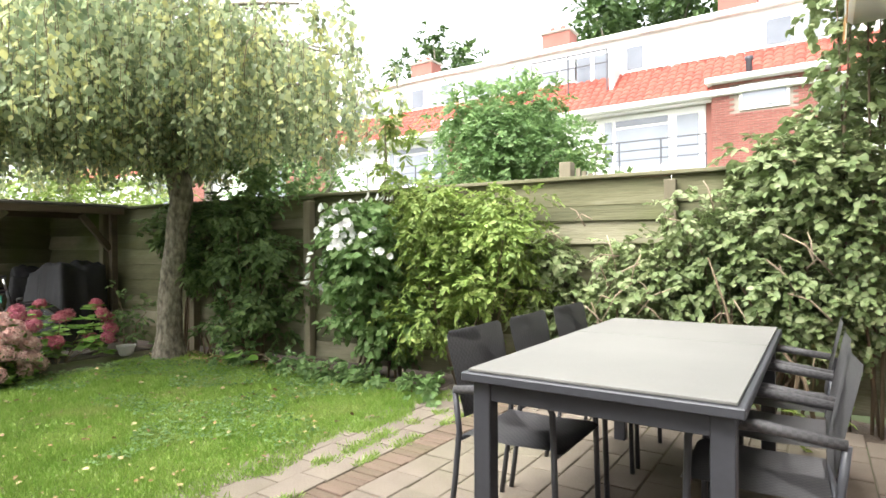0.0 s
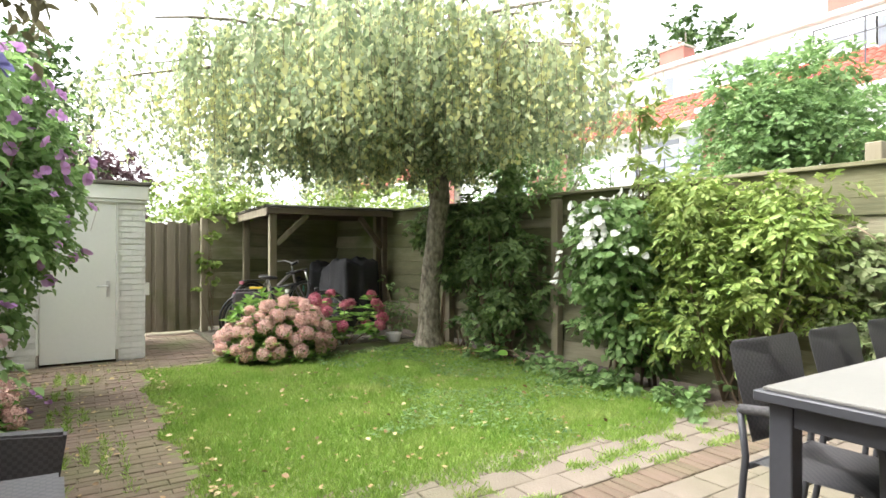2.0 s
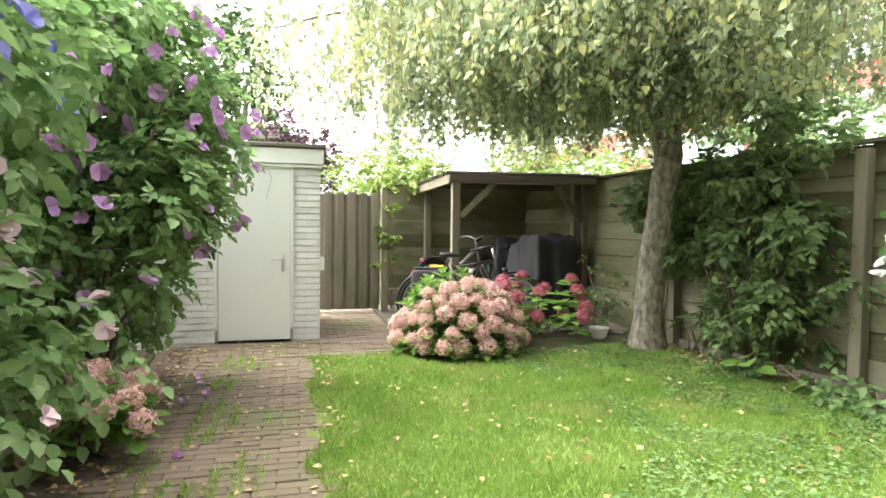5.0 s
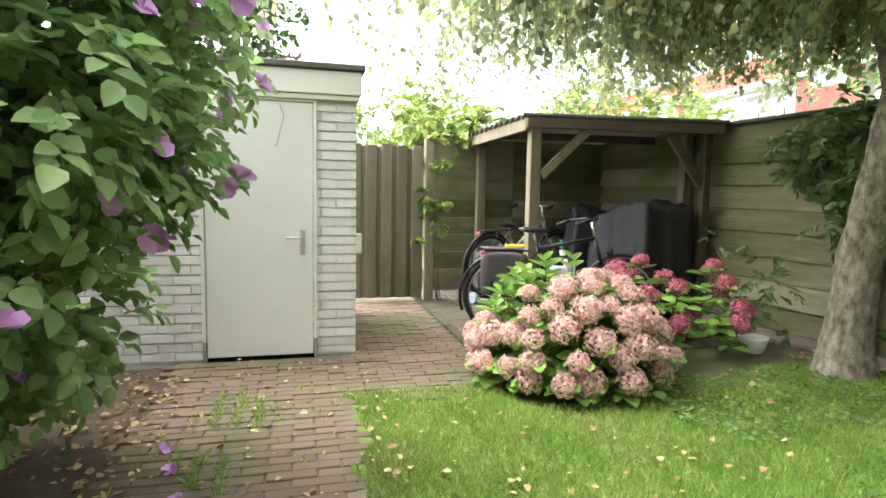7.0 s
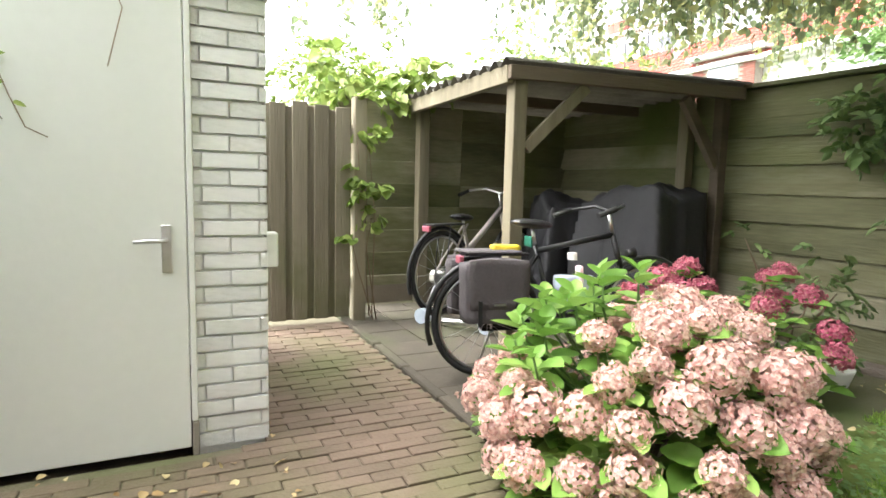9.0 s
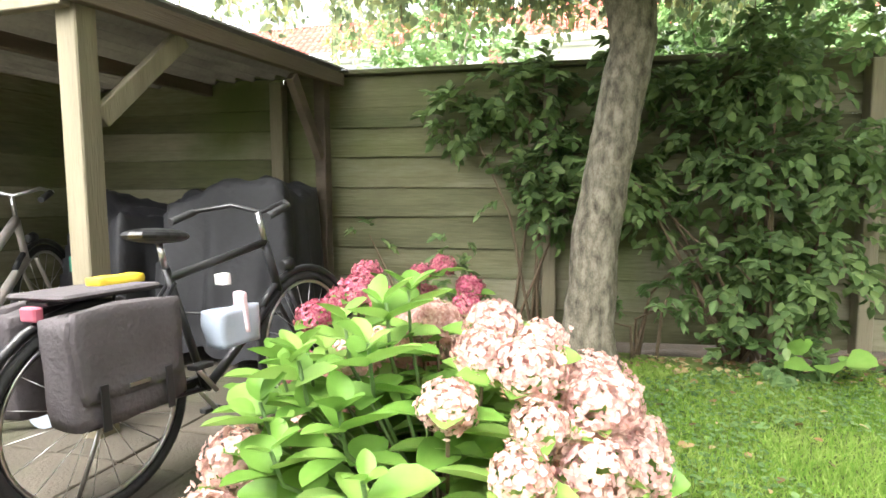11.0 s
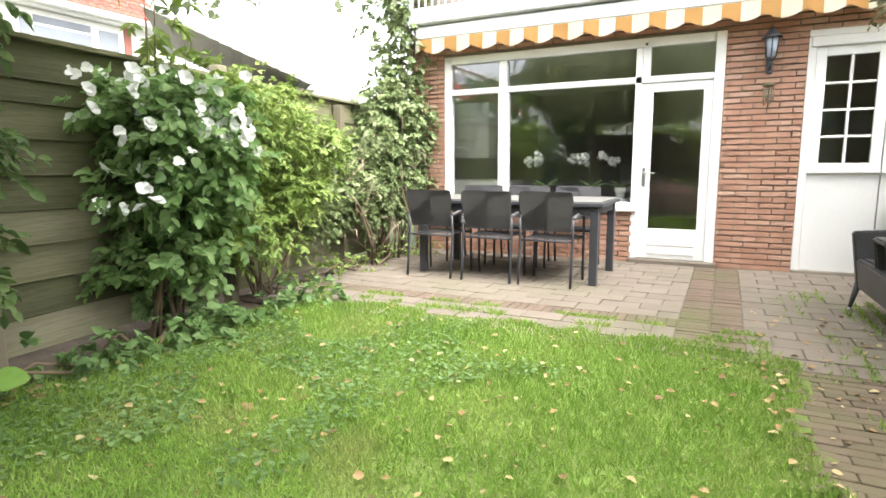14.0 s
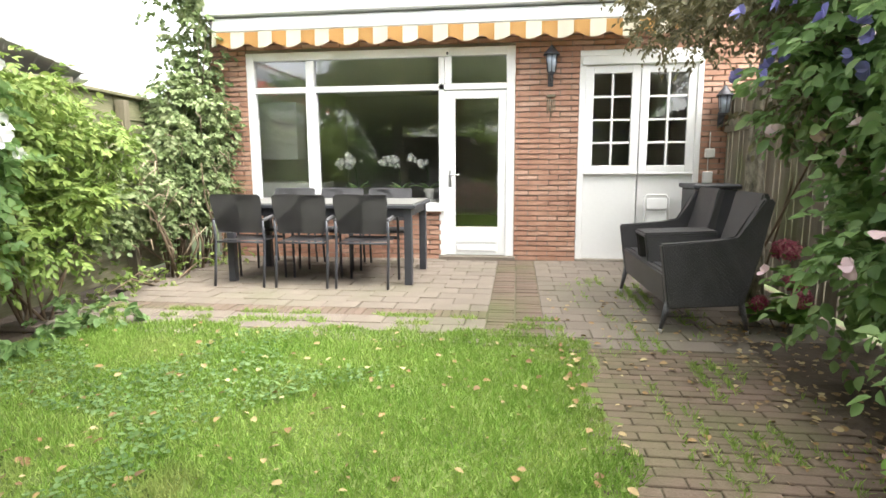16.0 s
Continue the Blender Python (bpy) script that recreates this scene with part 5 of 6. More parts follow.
def far_tree(base, h, rad, material, seed, name="garden_tree", label="leafy green tree behind the gardens", leaf=0.16, per=60, n=30):
    g = np.random.default_rng(seed)
    t = thing(name, label, "tree", pose(*base))
    cs, rs = [], []
    for k in range(n):
        d = g.normal(size=3)
        d /= np.linalg.norm(d)
        q = g.random() ** 0.4
        cs.append((d[0] * rad * q, d[1] * rad * q, h * 0.64 + d[2] * h * 0.33 * q))
        rr = rad * (0.22 + 0.18 * g.random())
        rs.append((rr, rr, rr * 0.8))
    runs = [([(0, 0, -0.2), (0, 0, h * 0.3), (0.1, 0, h * 0.6)], [rad * 0.09, rad * 0.07, rad * 0.03])]
    for c in cs[:9]:
        runs.append(([(0, 0, h * 0.32), tuple(np.array(c) * 0.6 + np.array((0, 0, h * 0.16))), c], [rad * 0.04, rad * 0.025, rad * 0.008]))
    tubes("trunk", runs, BARK, t, sides=7)
    tagged(foliage("crown", cs, rs, per, leaf, leaf * 0.6, material, t, down=0.2), kind="stuff")
    return t


far_tree((-4.4, 9.2, 0), 4.1, 1.3, L_MID, 61, per=2600, leaf=0.085, n=70)
far_tree((-2.75, 8.6, 0), 3.1, 0.55, L_DARK, 62, per=1300, leaf=0.08)
far_tree((-23.5, 36.0, 0), 18.6, 4.0, L_TREE, 63, leaf=0.42, per=170)
far_tree((-8.6, 36.0, 0), 18.8, 4.6, L_TREE, 64, leaf=0.42, per=170)
far_tree((-13.5, 2.6, 0), 3.4, 1.3, L_YELLOW, 65, per=1100, leaf=0.1)
far_tree((-12.0, 5.8, 0), 3.4, 1.5, L_YELLOW, 66, per=1100, leaf=0.1)
far_tree((-15.0, -0.7, 0), 6.3, 1.3, L_TREE, 67, per=800, leaf=0.14)
far_tree((-19.0, 0.3, 0), 4.8, 1.6, L_PURPLE, 68, label="dark copper leaved tree behind the shed", per=700, leaf=0.15)
far_tree((-8.0, 7.5, 0), 3.6, 1.2, L_MID, 69, per=1100, leaf=0.09)


# ---- grass ----
def grass():
    g = np.random.default_rng(70)
    n = 130000
    x = g.uniform(-6.3, -2.2, n)
    y = g.uniform(0.62, 4.5, n)
    edge = 0.09 * np.sin(x * 5.1) + 0.05 * np.sin(x * 13)
    keep = (y > 0.72 + edge * 0.5) & (y < 4.2 + 0.09 * (x + 4) + edge) & (x < -2.42 + 0.08 * np.sin(y * 6) + 0.06 * g.random(n)) & ~((x < -5.9) & (y > 1.6) & (y < 3.4))
    x, y = x[keep], y[keep]
    n = len(x)
    P = np.stack([x, y, np.full(n, -0.005)], 1)
    A = g.normal(size=(n, 3)) * 0.55 + np.array((0, 0, 1))
    N = g.normal(size=(n, 3)) * np.array((1, 1, 0.2))
    tall = np.array([noise.noise((a * 2.3, b * 2.3, 9.0)) for a, b in zip(x, y)])
    L = 0.04 * (0.55 + 0.8 * g.random(n)) * (1 + 0.55 * tall)
    m = 24000
    tx = np.concatenate([np.where(g.random(m // 2) < 0.45, g.normal(-2.4, 0.05, m // 2), np.where(g.random(m // 2) < 0.6, g.normal(-2.2, 0.035, m // 2), g.normal(-2.0, 0.02, m // 2))), g.uniform(-6.5, -0.4, m // 2)])
    ty = np.concatenate([g.uniform(0.8, 4.4, m // 2), 0.15 + 0.1 * np.round(g.normal(0, 2.0, m // 2)) + g.normal(0, 0.012, m // 2)])
    pick = np.array([noise.noise((a * 2.2, b * 4.0, 1.0)) > 0.08 for a, b in zip(tx, ty)]) & (ty > -0.28) & (ty < 4.5)
    T = np.stack([tx[pick], ty[pick], np.full(pick.sum(), -0.005)], 1)
    P = np.concatenate([P, T])
    A = np.concatenate([A, g.normal(size=T.shape) * 0.8 + np.array((0, 0, 0.7))])
    N = np.concatenate([N, g.normal(size=T.shape)])
    L = np.concatenate([L, 0.042 * (0.5 + 0.8 * g.random(len(T)))])
    o = link("grass", leaf_mesh("grass", P, A, N, L, 0.0055, 0.1), L_GRASS)
    tagged(o, "uneven fresh green lawn grass", "grass", kind="stuff")


grass()


# ---- clover and fallen leaves ----
def litter():
    g = np.random.default_rng(80)
    n = 16000
    x, y = g.uniform(-6.2, -2.5, n), g.uniform(0.8, 4.2, n)
    k = np.array([noise.noise((a * 1.3, b * 1.3, 5.0)) for a, b in zip(x, y)]) + 0.25 * (y - 2.6) > 0.1
    P = np.stack([x[k], y[k], 0.02 + 0.015 * g.random(k.sum())], 1)
    A = g.normal(size=P.shape) * np.array((1, 1, 0.15))
    L = 0.024 * (0.6 + 0.7 * g.random(len(P)))
    tagged(link("clover", leaf_mesh("clover", P, A, g.normal(size=P.shape) * 0.25 + np.array((0, 0, 1)), L, L * 0.9, 0.1), L_MID), "clover patches in the lawn", "clover", kind="stuff")
    n = 1820
    x = np.concatenate([g.uniform(-6.8, -2.0, 700), g.uniform(-6.2, -2.4, 440), g.uniform(-9.0, -1.2, 430), g.uniform(-6.6, -4.5, 250)])
    y = np.concatenate([-0.15 - np.abs(g.normal(0.0, 0.3, 700)), g.uniform(0.75, 4.2, 440), np.clip(g.normal(0.4, 0.4, 430), -0.8, 0.85), g.uniform(3.9, 4.3, 250)])
    z = np.where((y > 0.72) & (x > -6.2) & (y < 4.2), 0.028, np.where(y < -0.22, 0.026, 0.006))
    P = np.stack([x, y, z + 0.006 * g.random(n)], 1)
    A = g.normal(size=P.shape) * np.array((1, 1, 0.12))
    L = 0.034 * (0.5 + 0.9 * g.random(n))
    tagged(link("fallen_leaf_litter", leaf_mesh("fallen_leaf_litter", P, A, g.normal(size=P.shape) * 0.3 + np.array((0, 0, 1)), L, L * 0.75, 0.15), L_FALL), "yellow and brown leaves fallen on lawn and path", "leaves", kind="stuff")


litter()


# ---- bicycles and covers in the shelter ----
def ring(cx, cz, R, n=40):
    return [(cx + R * math.cos(2 * math.pi * k / n), 0, cz + R * math.sin(2 * math.pi * k / n)) for k in range(n)]


def bag(x0, x1, y0, y1, z0, z1, side):
    """A soft sagging canvas bag on one side of a bicycle."""
    bm = cube(-1, 1, -1, 1, -1, 1)
    bmesh.ops.subdivide_edges(bm, edges=bm.edges[:], cuts=7, use_grid_fill=True)
    for v in bm.verts:
        c = v.co
        k = max(abs(c.x), abs(c.y), abs(c.z))
        q = c.normalized() * k
        c = c.lerp(q, 0.22)
        low = (1 - c.z) / 2
        bulge = 1 + 0.25 * low * (1 - c.x * c.x) * max(0.0, c.y)
        p = Vector(((x0 + x1) / 2 + c.x * (x1 - x0) / 2 * (1 - 0.06 * low), (y0 + y1) / 2 + c.y * (y1 - y0) / 2 * bulge, (z0 + z1) / 2 + c.z * (z1 - z0) / 2))
        p += 0.012 * noise.noise_vector(p * 9)
        v.co = Vector((p.x, p.y * side, p.z))
    if side < 0:
        bmesh.ops.reverse_faces(bm, faces=bm.faces[:])
    for f in bm.faces:
        f.smooth = True
    return bm


def bicycle(m, label, frame_mat, step, panniers):
    """Stands along local x, rear wheel over the origin."""
    b = thing("bicycle", label, "bicycle", m)
    W, R = 1.08, 0.345
    for cx in (0.0, W):
        w = tubes("tyre", [(ring(cx, R + 0.003, R - 0.02), 0.02)], RUBBER, b, sides=8, closed=True)
        tubes("rim", [(ring(cx, R + 0.003, R - 0.048), 0.009)], STEEL, w, sides=6, closed=True)
        vs = []
        for k in range(18):
            a = 2 * math.pi * k / 18
            vs.append(([(cx, 0.02 * (-1) ** k, R), (cx + (R - 0.05) * math.cos(a), 0, R + (R - 0.05) * math.sin(a))], 0.0014))
        tagged(tubes("spoke", vs, STEEL, w, sides=3), kind="stuff")
        tubes("hub", [([(cx, -0.05, R), (cx, 0.05, R)], 0.02)], STEEL, w)
        arc = [(cx + (R + 0.025) * math.cos(a), 0, R + (R + 0.025) * math.sin(a)) for a in np.linspace(0.15 if cx else 0.6, 2.5 if cx else 3.5, 14)]
        tubes("mudguard", [(arc, 0.017)], BLACK, b, sides=6)
    bb, seat, head, crown = (0.44, 0, 0.29), (0.3, 0, 0.68 if step else 0.8), (0.83, 0, 0.86), (0.9, 0, 0.62)
    low = (0.37, 0, 0.52) if step else (0.31, 0, 0.76)
    for name, run, r in (("seat_tube", [bb, seat], 0.016), ("down_tube", [bb, crown], 0.028 if step else 0.02), ("top_tube", [low, head], 0.026 if step else 0.018), ("head_tube", [crown, head], 0.02)):
        tubes(name, [(run, r)], frame_mat, b)
    for s in (-1, 1):
        tubes("chain_stay", [([bb, (0.0, 0.055 * s, R)], 0.009)], frame_mat, b)
        tubes("seat_stay", [([(0.32, 0.02 * s, 0.74), (0.0, 0.055 * s, R)], 0.008)], frame_mat, b)
        tubes("fork", [([(0.91, 0.05 * s, 0.62), (0.98, 0.055 * s, 0.5), (W, 0.055 * s, R)], 0.011)], frame_mat, b)
        tubes("rack_strut", [([(0.0, 0.06 * s, R), (0.05, 0.06 * s, 0.74)], 0.006)], BLACK, b, sides=6)
        tubes("crank", [([(0.44, 0.06 * s, 0.29), (0.44 + 0.1 * s, 0.06 * s, 0.29 - 0.13 * s)], 0.01)], STEEL, b)
        part("pedal", cube(0.4 + 0.1 * s, 0.48 + 0.1 * s, 0.06 * s - 0.005 + 0.03 * s, 0.06 * s + 0.005 + 0.06 * s, 0.28 - 0.13 * s, 0.3 - 0.13 * s, bevel=0.003) if s > 0 else cube(0.3, 0.38, -0.125, -0.07, 0.41, 0.43, bevel=0.003), RUBBER, b)
    tubes("stem", [([head, (0.8, 0, 1.0)], 0.013)], STEEL, b)
    bar = tubes("handlebar", [([(0.58, -0.28, 0.98), (0.7, -0.27, 1.02), (0.8, -0.16, 1.04), (0.82, 0, 1.0), (0.8, 0.16, 1.04), (0.7, 0.27, 1.02), (0.58, 0.28, 0.98)], 0.011)], STEEL if step else BLACK, b)
    for s in (-1, 1):
        tubes("grip", [([(0.56, 0.281 * s, 0.975), (0.68, 0.272 * s, 1.015)], 0.017)], RUBBER, bar)
    sz = 0.77 if step else 0.9
    tubes("seat_post", [([seat, (0.28, 0, sz)], 0.012)], STEEL, b)
    bm = bmesh.new()
    bmesh.ops.create_uvsphere(bm, u_segments=14, v_segments=8, radius=1)
    for v in bm.verts:
        f = (v.co.x + 1) / 2
        v.co = Vector((0.28 + 0.14 * v.co.x, v.co.y * (0.1 - 0.065 * f), sz + 0.015 + 0.03 * v.co.z + 0.02 * (1 - f)))
    part("saddle", bm, BLACK, b)
    part("rack", cube(-0.16, 0.24, -0.06, 0.06, 0.735, 0.75, bevel=0.004), BLACK, b)
    part("rear_light", cube(-0.19, -0.16, -0.04, 0.04, 0.69, 0.735, bevel=0.006), P_RED, b)
    tubes("headlight", [([(0.93, 0, 0.74), (0.99, 0, 0.745)], [0.025, 0.034])], BLACK, b)
    part("chain_guard", cube(-0.03, 0.5, 0.062, 0.074, 0.25, 0.36, bevel=0.03) if step else cube(-0.03, 0.5, 0.062, 0.072, 0.27, 0.33, bevel=0.02), STEEL if step else BLACK, b)
    tubes("kick_stand", [([(0.05, 0.06, 0.3), (0.0, 0.17, 0.005)], 0.008)], STEEL, b)
    if panniers:
        for s in (-1, 1):
            p = part("pannier", bag(-0.22, 0.2, 0.07, 0.22, 0.36, 0.72, s), CLOTH, b, "worn dark grey canvas pannier")
            part("flap", bag(-0.2, 0.18, 0.19, 0.235, 0.44, 0.735, s), CLOTH, p)
            for x in (-0.14, 0.08):
                part("strap", cube(x, x + 0.025, 0.243 if s > 0 else -0.249, 0.249 if s > 0 else -0.243, 0.36, 0.5, bevel=0.001), BLACK, p)
            part("reflector", cube(-0.05, 0.02, 0.247 if s > 0 else -0.252, 0.252 if s > 0 else -0.247, 0.47, 0.482, bevel=0.001), STEEL, p)
        part("pannier_top", cube(-0.17, 0.16, -0.16, 0.16, 0.752, 0.77, bevel=0.01), CLOTH, b)
        part("crate", bag(0.4, 0.62, 0.04, 0.15, 0.46, 0.62, -1), CRATE, b, "pale blue plastic bag")
        part("bell", bag(0.5, 0.55, 0.02, 0.07, 0.7, 0.75, -1), WHITE, b, "white rubber toy")
        part("ribbon", bag(0.52, 0.545, 0.1, 0.16, 0.5, 0.68, -1), P_PALE, b, "pink ribbon")
        part("seat_cover", bag(0.02, 0.2, -0.06, 0.02, 0.765, 0.8, -1), YELLOW, b, "yellow plastic cloth")
    return b


CLOTH = mat("dark_canvas", [(0.05, 0.043, 0.047), (0.1, 0.088, 0.094)], 4, 0.85, 0.5, 60)
GREEN_PATCH = mat("green_print", [(0.03, 0.2, 0.13), (0.06, 0.3, 0.2)], 20, 0.7)
CRATE = mat("pale_blue_plastic", [(0.3, 0.35, 0.42), (0.38, 0.43, 0.5)], 3, 0.4)
YELLOW = mat("yellow_plastic", [(0.6, 0.42, 0.03), (0.7, 0.5, 0.05)], 3, 0.4)
GREY_FRAME = mat("taupe_frame_paint", [(0.34, 0.31, 0.28), (0.44, 0.4, 0.37)], 4, 0.35)
bicycle(pose(-8.97, 2.45, 0, 0, 0, 114), "taupe step-through bicycle parked in the shelter", GREY_FRAME, True, False)
bicycle(pose(-7.46, 2.04, 0, -3, 0, 80) @ Matrix.Scale(0.92, 4), "black bicycle with dark panniers beside the shelter", BLACK, False, True)


def cover(m, sx, sy, h, seed):
    bm = bmesh.new()
    bmesh.ops.create_grid(bm, x_segments=44, y_segments=44, size=1.0)
    for v in bm.verts:
        x, y = v.co.x, v.co.y
        e = max(abs(x), abs(y))
        drop = max(0.0, (e - 0.55) / 0.45)
        a = math.atan2(y, x)
        fold = 0.075 * math.sin(a * 11 + seed + 2.0 * noise.noise((x * 3, y * 3, seed))) * drop + 0.12 * noise.noise((x * 2, y * 2, seed))
        z = h * (1 - 0.93 * drop ** 1.25) + (0.16 * noise.noise((x * 1.6 + seed, y * 1.6, 0)) + 0.05 * noise.noise((x * 6, y * 6, seed))) * (1 - 0.5 * drop)
        k = min(e, 0.55 + 0.12 * drop) / max(e, 1e-6) / 0.67
        v.co = Vector((x * k * sx * (1 + fold), y * k * sy * (1 + fold), max(0.01, z - 0.22 * h * abs(x) * (1 - drop))))
    o = part("cloth", bm, BLACK_COVER, m)
    for p in o.data.polygons:
        p.use_smooth = True
    return o


cv = thing("covered_bike", "bike under a draped black rain cover", "bike cover", pose(-8.1, 3.72, 0, 0, 0, 8))
cover(cv, 0.42, 0.34, 1.12, 1.7)
tubes("strap", [([(0.4, -0.37, 0.35), (0.1, -0.385, 0.33), (-0.2, -0.385, 0.34), (-0.42, -0.36, 0.36)], 0.01)], BLACK, cv, "black buckle strap", 6)
cv = thing("covered_bike", "low black rain cover over a parked scooter", "bike cover", pose(-8.85, 3.7, 0, 0, 0, -15))
cover(cv, 0.38, 0.4, 1.0, 4.2)
part("patch", cube(-0.06, 0.12, -0.443, -0.43, 0.55, 0.64, bevel=0.002), GREEN_PATCH, cv, "worn green print on the cover")
scoot = thing("kick_scooter", "small kick scooter lying on the slabs", "scooter", pose(-8.72, 2.2, 0, 0, 0, 30))
tubes("deck", [([(0, 0, 0.05), (0.5, 0.03, 0.06)], 0.022)], STEEL, scoot)
tubes("wheel", [([(-0.01, -0.025, 0.06), (-0.01, 0.025, 0.06)], 0.058)], CRATE, scoot, "blue plastic wheel", 18)
tubes("wheel", [([(0.54, 0.005, 0.06), (0.54, 0.055, 0.06)], 0.058)], CRATE, scoot, "blue plastic wheel", 18)
tubes("steering_tube", [([(0.54, 0.03, 0.09), (0.2, 0.3, 0.03)], 0.013)], STEEL, scoot)
pot = thing("flower_pot", "small white pot by the tree", "pot", pose(-6.62, 3.72, 0))
tubes("bowl", [([(0, 0, 0), (0, 0, 0.02), (0, 0, 0.1), (0, 0, 0.12)], [0.06, 0.075, 0.1, 0.105])], WHITE, pot, "", 20)


for k, (x, y) in enumerate(((-5.3, 0.02), (-5.55, -0.05), (-5.75, -0.12), (-5.1, -0.1), (-4.2, 0.05))):
    fl = link("fallen_flower", petal_mesh("fallen_flower", 0.035, 5, k), P_MAUVE)
    fl.matrix_basis = pose(x, y, 0.012, 20 * k, 12, 70 * k)
    tagged(fl, "fallen mauve flower lying on the path", "flower", "fallen flowers")
bl = thing("broad_leaf_plant", "low plant with broad heart-shaped leaves by the fence", "plant", pose(-4.86, 3.98, 0))
for k in range(6):
    a = 1.05 * k + 0.3
    tip = Vector((0.09 * math.cos(a), 0.09 * math.sin(a), 0.1 + 0.03 * (k % 3)))
    tubes("stalk", [([(0, 0, -0.02), tuple(tip * 0.6), tuple(tip)], 0.004)], L_MID, bl, sides=5)
    link("leaf", leaf_mesh("leaf", [tuple(tip)], [(math.cos(a), math.sin(a), 0.1)], [(-0.4, -0.4, 1)], 0.13, 0.14, 0.1, (0.42, 0.52, 0.47, 0.27), (0.04, 0.25, 0.55, 0.85), 0.15), L_HYD, bl)
td = thing("tendril", "thin dry climber tendrils on the shed door", "climber", pose(SX, 0.83, 0))
for pts in (((0.004, -0.5, 1.7), (0.008, -0.47, 1.62), (0.006, -0.5, 1.5), (0.006, -0.52, 1.42)), ((0.004, -0.97, 1.5), (0.008, -0.84, 1.42), (0.006, -0.8, 1.3), (0.008, -0.76, 1.2), (0.006, -0.7, 1.17)), ((0.004, -0.97, 1.28), (0.01, -0.88, 1.3), (0.006, -0.82, 1.22))):
    tubes("stem", [(pts, 0.0022)], DRY_STEM, td, sides=5)
link("leaves", leaf_mesh("leaves", [(0.006, -0.84, 1.42), (0.006, -0.81, 1.34), (0.006, -0.87, 1.45), (0.006, -0.79, 1.28)], [(0.2, 1, 0.3), (0.2, -1, -0.2), (0.2, -0.6, 0.6), (0.2, 1, -0.4)], [(1, 0, 0.3)] * 4, 0.04, 0.018), L_YELLOW, td)

# ---- small things on and by the house ----
def wall_lantern(m):
    w = thing("wall_lantern", "dark grey wall lantern on the brick wall", "lamp", m)
    part("wall_plate", cube(-0.015, 0, -0.03, 0.03, -0.24, -0.08, bevel=0.004), ANTHRACITE, w)
    tubes("arm", [([(-0.01, 0, -0.2), (-0.08, 0, -0.19), (-0.11, 0, -0.13)], 0.01)], ANTHRACITE, w)
    tubes("lantern_glass", [([(-0.11, 0, -0.1), (-0.11, 0, 0.08)], [0.045, 0.065])], CRATE, w, "pale lantern glass", 6)
    for k in range(6):
        a = math.pi / 3 * k
        tubes("rib", [([(-0.11 + 0.047 * math.cos(a), 0.047 * math.sin(a), -0.1), (-0.11 + 0.067 * math.cos(a), 0.067 * math.sin(a), 0.08)], 0.005)], ANTHRACITE, w, sides=5)
    tubes("cap", [([(-0.11, 0, 0.08), (-0.11, 0, 0.1), (-0.11, 0, 0.16), (-0.11, 0, 0.19)], [0.095, 0.08, 0.03, 0.008])], ANTHRACITE, w, sides=8)
    tubes("base", [([(-0.11, 0, -0.13), (-0.11, 0, -0.1)], [0.015, 0.045])], ANTHRACITE, w, sides=8)
    return w


lan = wall_lantern(pose(HX - 0.012, 0.78, 2.22))
copy_thing(lan, pose(HX - 0.012, -1.05, 1.75))
ch = thing("wind_chime", "pale wooden wind chime hanging on the brick", "wind chime", pose(HX - 0.03, 0.77, 1.86))
part("top", cube(-0.02, 0.02, -0.05, 0.05, 0.0, 0.03, bevel=0.006), WOOD_POST, ch)
for k in range(5):
    tubes("tube", [([(0, -0.04 + 0.02 * k, -0.02), (0, -0.04 + 0.02 * k, -0.15 - 0.03 * (k % 3))], 0.006)], WOOD_POST, ch, sides=6)
for y, z, hh in ((-0.96, 1.18, 0.1), (-0.95, 0.9, 0.13)):
    eb = thing("junction_box", "small grey electric box on the brick", "electric box", pose(HX - 0.002, y, z))
    part("box", cube(-0.05, 0, -0.05, 0.05, 0, hh, bevel=0.008), WHITE_DOOR, eb)
    tubes("cable", [([(-0.01, 0.0, hh), (-0.01, 0.0, hh + 0.18)], 0.006)], WHITE_DOOR, eb, sides=6)
sb = thing("storage_box", "dark grey garden storage box by the house", "box", pose(-0.05, -1.05, 0))
part("body", cube(0, 0.5, 0, 0.4, 0, 0.86, bevel=0.01), ANTHRACITE, sb)
part("lid", cube(-0.03, 0.53, -0.03, 0.43, 0.862, 0.91, bevel=0.012), ANTHRACITE, sb)
fc = thing("folding_chair", "white folded chair leaning on the doors", "chair", pose(0.47, -0.55, 0, 0, 9, 0))
tubes("chair_frame", [([(0, 0, 0.005), (0, 0, 0.74), (0, 0.03, 0.78), (0, 0.23, 0.78), (0, 0.26, 0.74), (0, 0.26, 0.005)], 0.011)], WHITE, fc)
part("seat", cube(0.02, 0.035, 0.02, 0.24, 0.25, 0.6, bevel=0.004), WHITE, fc)
part("backrest", cube(-0.008, 0.008, 0.02, 0.24, 0.62, 0.74, bevel=0.003), WHITE, fc)
sn = thing("sensor", "small white door sensor above the garden door", "sensor", pose(HX - 0.02, 1.94, 2.34))
part("case", cube(-0.03, 0.018, -0.02, 0.02, 0, 0.07, bevel=0.004), WHITE, sn)
part("eye", cube(-0.036, -0.031, -0.012, 0.012, 0.012, 0.04, bevel=0.001), BLACK, sn)


